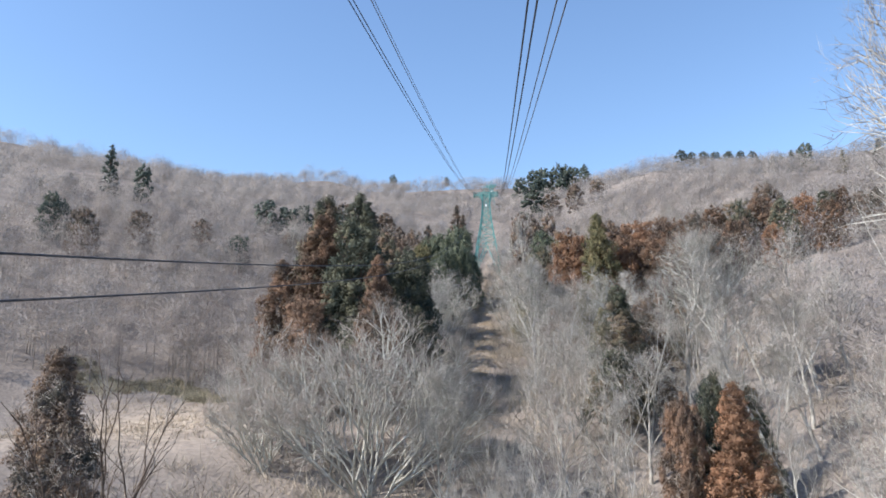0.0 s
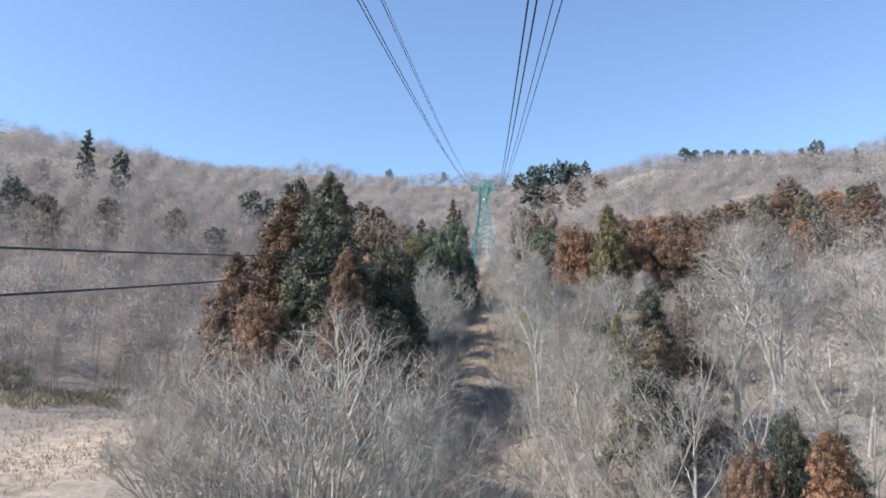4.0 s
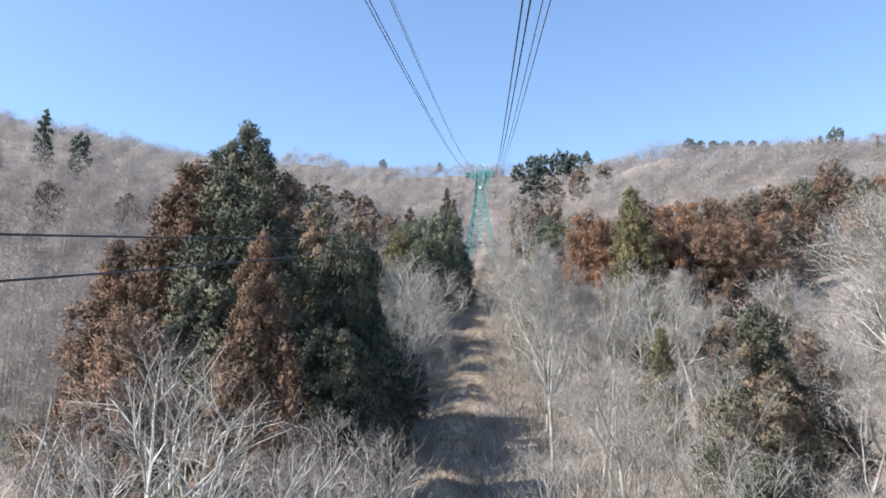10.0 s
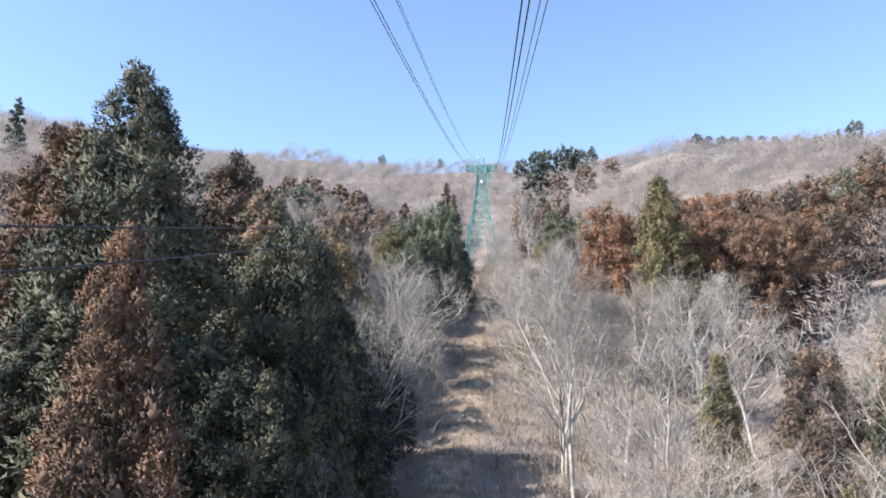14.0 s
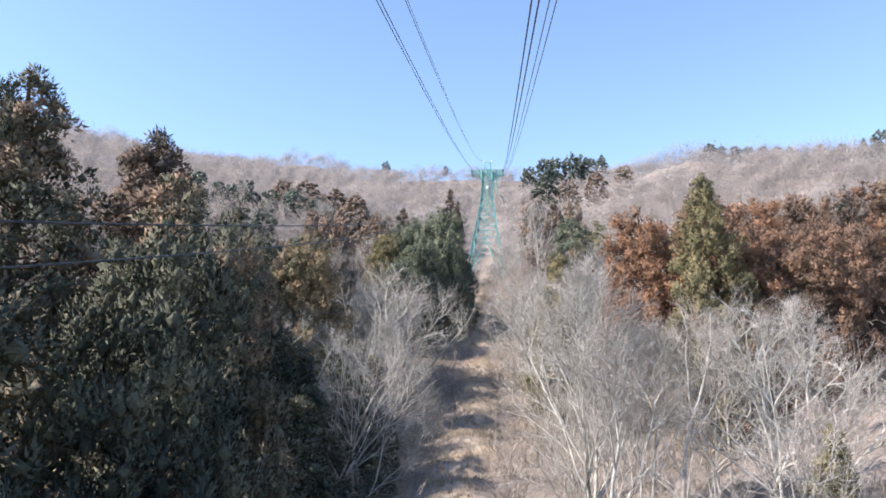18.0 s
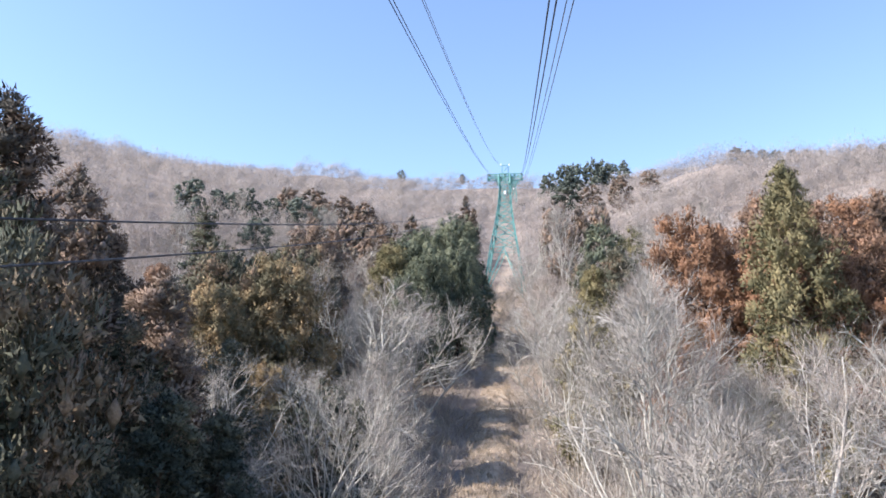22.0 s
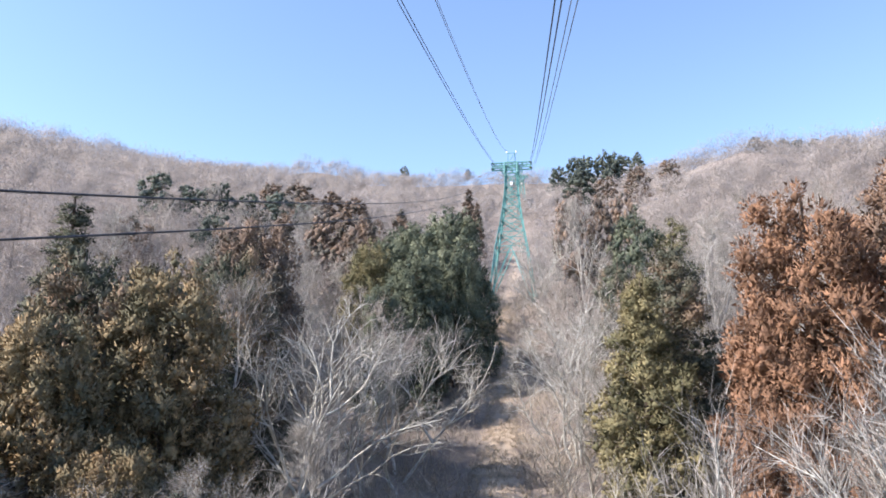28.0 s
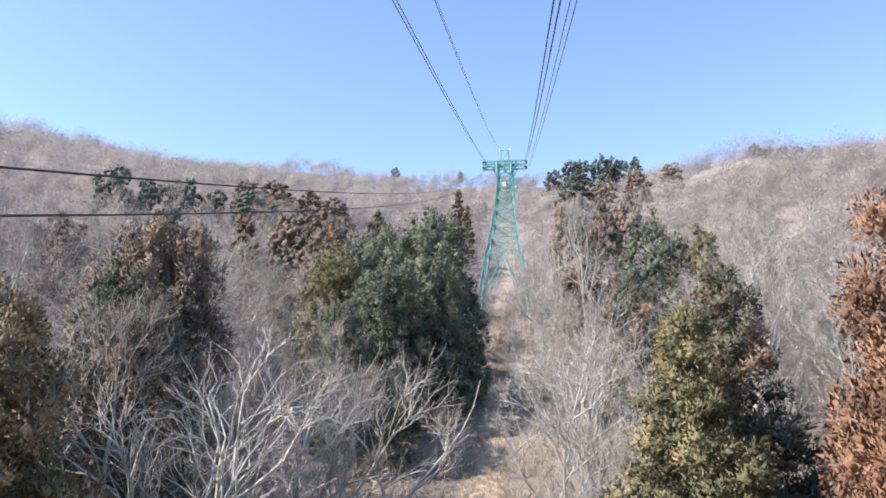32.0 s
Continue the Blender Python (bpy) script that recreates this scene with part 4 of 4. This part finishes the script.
def scatter_shrubs():
    """Olive bamboo grass behind the meadow."""
    rs = np.random.RandomState(10)
    pc = Pieces()
    p = spots(rs, 260, (-60, 92), (-34, 106), lambda x, y: np.abs(y - 99 - 2.5 * np.sin(x * 0.4)) < 3.2)
    k = 60
    q = np.repeat(p, k, 0) + rs.normal(0, 0.5, (len(p) * k, 3)) * (1, 1, 0)
    d = unit(np.concatenate([rs.normal(0, 0.45, (len(q), 2)), np.ones((len(q), 1))], 1))
    pc.slivers(q, d, rs.uniform(0.4, 0.9, len(q)), rs.uniform(0.04, 0.09, len(q)), rs, np.tile((0.0, 0.0, 1.0), (len(q), 1)), 0.25)
    tagged(new("bamboo_grass", pc.mesh("bamboo_grass", shrub_mat)), "low olive green bamboo grass along the meadow edge", "shrubs", kind="stuff")


scatter_shrubs()
scatter_far_woods()
scatter_brush()
scatter_grass()


# ---- steel tower ----
def member(name, a, b, w, mat, parent, h=None, label=""):
    """A straight steel section from a to b."""
    a, b = Vector(a), Vector(b)
    h = h or w
    q = (b - a).to_track_quat("Z", "Y").to_matrix()
    n = (b - a).length
    t = w * 0.22
    # an angle section: two flanges
    prof = [(-w / 2, -h / 2), (w / 2, -h / 2), (w / 2, -h / 2 + t), (-w / 2 + t, -h / 2 + t), (-w / 2 + t, h / 2), (-w / 2, h / 2)]
    verts = [a + q @ Vector((x, y, z)) for z in (0, n) for x, y in prof]
    k = len(prof)
    faces = [tuple(reversed(range(k))), tuple(range(k, 2 * k))] + [(i, (i + 1) % k, k + (i + 1) % k, k + i) for i in range(k)]
    return mesh_object(name, verts, faces, mat, parent, label)


def box(name, centre, size, mat, parent=None, label="", bevel=0.0):
    bm = bmesh.new()
    bmesh.ops.create_cube(bm, size=1.0, matrix=Matrix.Translation(centre) @ Matrix.Diagonal((*size, 1)))
    if bevel:
        bmesh.ops.bevel(bm, geom=bm.edges[:], offset=bevel, segments=2, affect="EDGES")
    me = bpy.data.meshes.new(name)
    bm.to_mesh(me)
    bm.free()
    me.materials.append(mat)
    ob = new(name, me)
    ob.parent = parent
    return tagged(ob, label)


def steel_tower(x, y, top, levels, arm, label, turn=0.0):
    """levels: (depth under the top, half width); arm: half length of the cross-arm."""
    g = height(x, y)
    root = new("ropeway_tower")
    root.matrix_basis = pose(x, y, g, 0, 0, turn)
    up = top - g
    ring = lambda d, h: [Vector((sx * h, sy * h, up - d)) for sx, sy in ((-1, -1), (1, -1), (1, 1), (-1, 1))]
    rings = [ring(d, h) for d, h in levels]
    for k in range(4):
        foot = rings[-1][k].copy()
        foot.z = height(*(root.matrix_basis @ foot).xy) - g
        for i in range(len(rings) - 1):
            b = foot if i == len(rings) - 2 else rings[i + 1][k]
            leg = member("leg", b, rings[i][k], 0.32, green_paint, root)
        box("footing", foot + Vector((0, 0, -0.1)), (1.3, 1.3, 0.9), concrete, leg, "weathered concrete footing", 0.05)
        rings[-1][k] = foot
    for i in range(len(rings) - 1):
        for k in range(4):
            a, b, c, d = rings[i][k], rings[i][(k + 1) % 4], rings[i + 1][(k + 1) % 4], rings[i + 1][k]
            member("strut", a, b, 0.15, green_paint, root)
            if i < len(rings) - 2:
                member("brace", a, c, 0.16, green_paint, root)
                member("brace", b, d, 0.16, green_paint, root)
            else:
                mid = (a + b) / 2
                for p, leg in ((a, d), (b, c)):
                    knee = (mid * 0.5 + leg * 0.5)
                    member("brace", mid, knee, 0.22, green_paint, root)
                    member("brace", knee, leg, 0.22, green_paint, root)
                    member("brace", p + (leg - p) * 0.45, knee, 0.17, green_paint, root)
    for sy in (-0.9, 0.9):
        for dz in (0.0, -1.0):
            member("cross_arm_beam", (-arm, sy, up + dz), (arm, sy, up + dz), 0.24, green_paint, root, 0.22)
        n = 6
        for i in range(n):
            a, b = -arm + 2 * arm * i / n, -arm + 2 * arm * (i + 1) / n
            z0, z1 = (up, up - 1.0) if i % 2 else (up - 1.0, up)
            member("arm_brace", (a, sy, z0), (b, sy, z1), 0.13, green_paint, root)
        for sx in (-1, 1):
            member("arm_stay", (sx * levels[1][1], sy, up - 3.0), (sx * arm * 0.55, sy, up - 1.0), 0.16, green_paint, root)
    for sx in (-arm, -arm * 0.5, 0, arm * 0.5, arm):
        for dz in (0.0, -1.0):
            member("arm_tie", (sx, -0.9, up + dz), (sx, 0.9, up + dz), 0.15, green_paint, root)
    for sx in (-1, 1):
        for dz, half in ((0.28, 1.7), (-0.78, 1.2)):
            pts = [np.array((sx * (arm - 0.25), s * half, up + dz - 0.18 * s * s + s * half * 0.27)) for s in np.linspace(-1, 1, 9)]
            pc = Pieces()
            pc.tube(pts, [0.16] * 9, 6)
            saddle = new("saddle", pc.mesh("saddle", dark_steel))
            saddle.parent = root
            tagged(saddle, "dark curved rope saddle")
    # small mast with insulator frame above the arm
    for sx in (-0.75, 0.75):
        member("mast_post", (sx, 0, up), (sx * 0.9, 0, up + 2.3), 0.16, green_paint, root)
    bar = member("mast_bar", (-0.95, 0, up + 2.3), (0.95, 0, up + 2.3), 0.14, green_paint, root)
    member("mast_brace", (-0.75, 0, up + 0.2), (0.70, 0, up + 2.2), 0.09, green_paint, root)
    for sx in (-0.95, 0.95):
        pc = Pieces()
        pc.tube([np.array((sx, 0, up + 2.3)), np.array((sx, 0, up + 2.45)), np.array((sx, 0, up + 2.6)), np.array((sx, 0, up + 2.75))], [0.08, 0.15, 0.08, 0.13], 8)
        o = new("insulator", pc.mesh("insulator", white_paint))
        o.parent = bar
        tagged(o, "white ceramic insulator")
    # ladder up one face
    for sx in (-0.22, 0.22):
        rail = member("ladder_rail", (sx, -levels[-2][1] * 0.98, up - levels[-2][0]), (sx, -levels[1][1] - 0.05, up - 1.2), 0.06, green_paint, root)
    n = 26
    for i in range(n):
        f = i / n
        yy = -levels[-2][1] * 0.98 * (1 - f) + (-levels[1][1] - 0.05) * f
        zz = (up - levels[-2][0]) * (1 - f) + (up - 1.2) * f
        member("ladder_rung", (-0.22, yy, zz), (0.22, yy, zz), 0.04, green_paint, rail)
    box("lamp_housing", (0.1, -levels[2][1] - 0.25, up - 4.6), (0.55, 0.4, 0.75), white_paint, root, "white enamelled lamp housing", 0.05)
    return tagged(root, label, "ropeway tower")


TOWER_Y, TOWER_TOP = 243.0, 80.0
steel_tower(-1.5, TOWER_Y, TOWER_TOP, [(0, 1.3), (2.3, 1.25), (4.6, 1.3), (6.9, 1.45), (9.2, 1.7), (11.8, 2.1), (14.6, 2.55), (17.6, 3.1), (26.4, 4.5)], 4.05, "green painted steel lattice ropeway tower in the mown strip", -4.5)
steel_tower(0.6, 470.0, 147.0, [(0, 0.9), (3.0, 1.0), (6.0, 1.4), (10.0, 2.0)], 3.2, "far green steel ropeway tower below the summit")


# ---- ropes ----
def rope(name, x, ys, zs, radius, mat, label):
    k = np.polyfit(ys, zs, 2)
    y = np.linspace(-6, ys[-1], 90)
    z = np.polyval(k, y) + (zs[-1] - np.polyval(k, ys[-1])) * (y / ys[-1]) ** 6
    pts = [np.array((x[0] + (x[1] - x[0]) * b / ys[-1], b, c)) for b, c in zip(y, z)]
    pc = Pieces()
    pc.tube(pts, [radius] * len(pts), 6)
    ob = new(name, pc.mesh(name, mat))
    return tagged(ob, label, "rope", "ropes of the ropeway")


TRACK, HAUL, WIRE = "thick dark steel track rope of the ropeway", "dark steel haul rope hanging beside the line", "thin grey signal wire to the tower mast"
for dx in (-0.10, 0.10):
    rope("track_rope", (-5.9 + dx, -5.2 + dx), (36.8, 57, 71.3, 101, 107, 136, 161.4, TOWER_Y), (31.9, 36.5, 39.0, 46.0, 46.6, 53.4, 59.1, TOWER_TOP + 0.45), 0.028, rope_steel, TRACK)
    rope("track_rope", (1.1 + dx * 1.2, 2.2 + dx), (24.8, 41.6, 58, 74, 94, 114, 125.4, 146, TOWER_Y), (25.0, 28.8, 31.5, 35.3, 39.1, 44.2, 46.9, 52.7, TOWER_TOP + 0.45), 0.028, rope_steel, TRACK)
    rope("haul_rope", (1.7 + dx * 1.2, 2.8 + dx), (25.4, 37.7, 59, 71, 97, 111.5, 128, 144, TOWER_Y), (25.2, 27.4, 31.9, 34.2, 40.6, 43.3, 48.3, 52.5, TOWER_TOP - 0.9), 0.019, rope_light, HAUL)
for dz in (0.28, -0.30):
    rope("haul_rope", (-5.9, -5.2), (0, 12, 90, 103, 107, TOWER_Y), (13.9 + dz, 16.3 + dz, 31.3 + dz, 34.2 + dz, 35.3 + dz, TOWER_TOP - 1.2 + dz), 0.018, rope_steel, HAUL)
MAST_Y, MAST_Z = (26, 39, 60.5, 85, 97, 122.8, 129, 152.8, TOWER_Y), (25.8, 28.9, 32.9, 38.6, 41.2, 47.4, 49.2, 55.7, TOWER_TOP + 2.7)
rope("signal_wire", (-3.2, -2.4), MAST_Y, MAST_Z, 0.015, rope_light, WIRE)
rope("signal_wire", (-3.14, -2.36), MAST_Y, [z + 0.06 for z in MAST_Z[:-1]] + [MAST_Z[-1]], 0.011, rope_light, WIRE)


# ---- station hut at the far tower ----
def station_hut(x, y):
    g = height(x, y)
    root = new("station_hut")
    root.location = (x, y, g)
    box("wall", (0, 0, 2.0), (3.4, 3.0, 4.0), hut_wall, root, bevel=0.04)
    box("roof", (0, 0, 4.15), (3.9, 3.5, 0.3), hut_wall, root, bevel=0.05)
    for sx in (-1.0, 1.0):
        pane = box("window", (sx, -1.53, 2.5), (0.9, 0.06, 1.4), hut_glass, root, "pale window pane")
        for dx in (-0.48, 0.48):
            box("window_frame", (sx + dx, -1.55, 2.5), (0.07, 0.1, 1.5), white_paint, pane)
        for dz in (-0.73, 0.73):
            box("window_frame", (sx, -1.55, 2.5 + dz), (0.89, 0.1, 0.07), white_paint, pane)
    tagged(root, "small dark clad station hut with pale windows", "hut")


station_hut(5.2, 468.0)
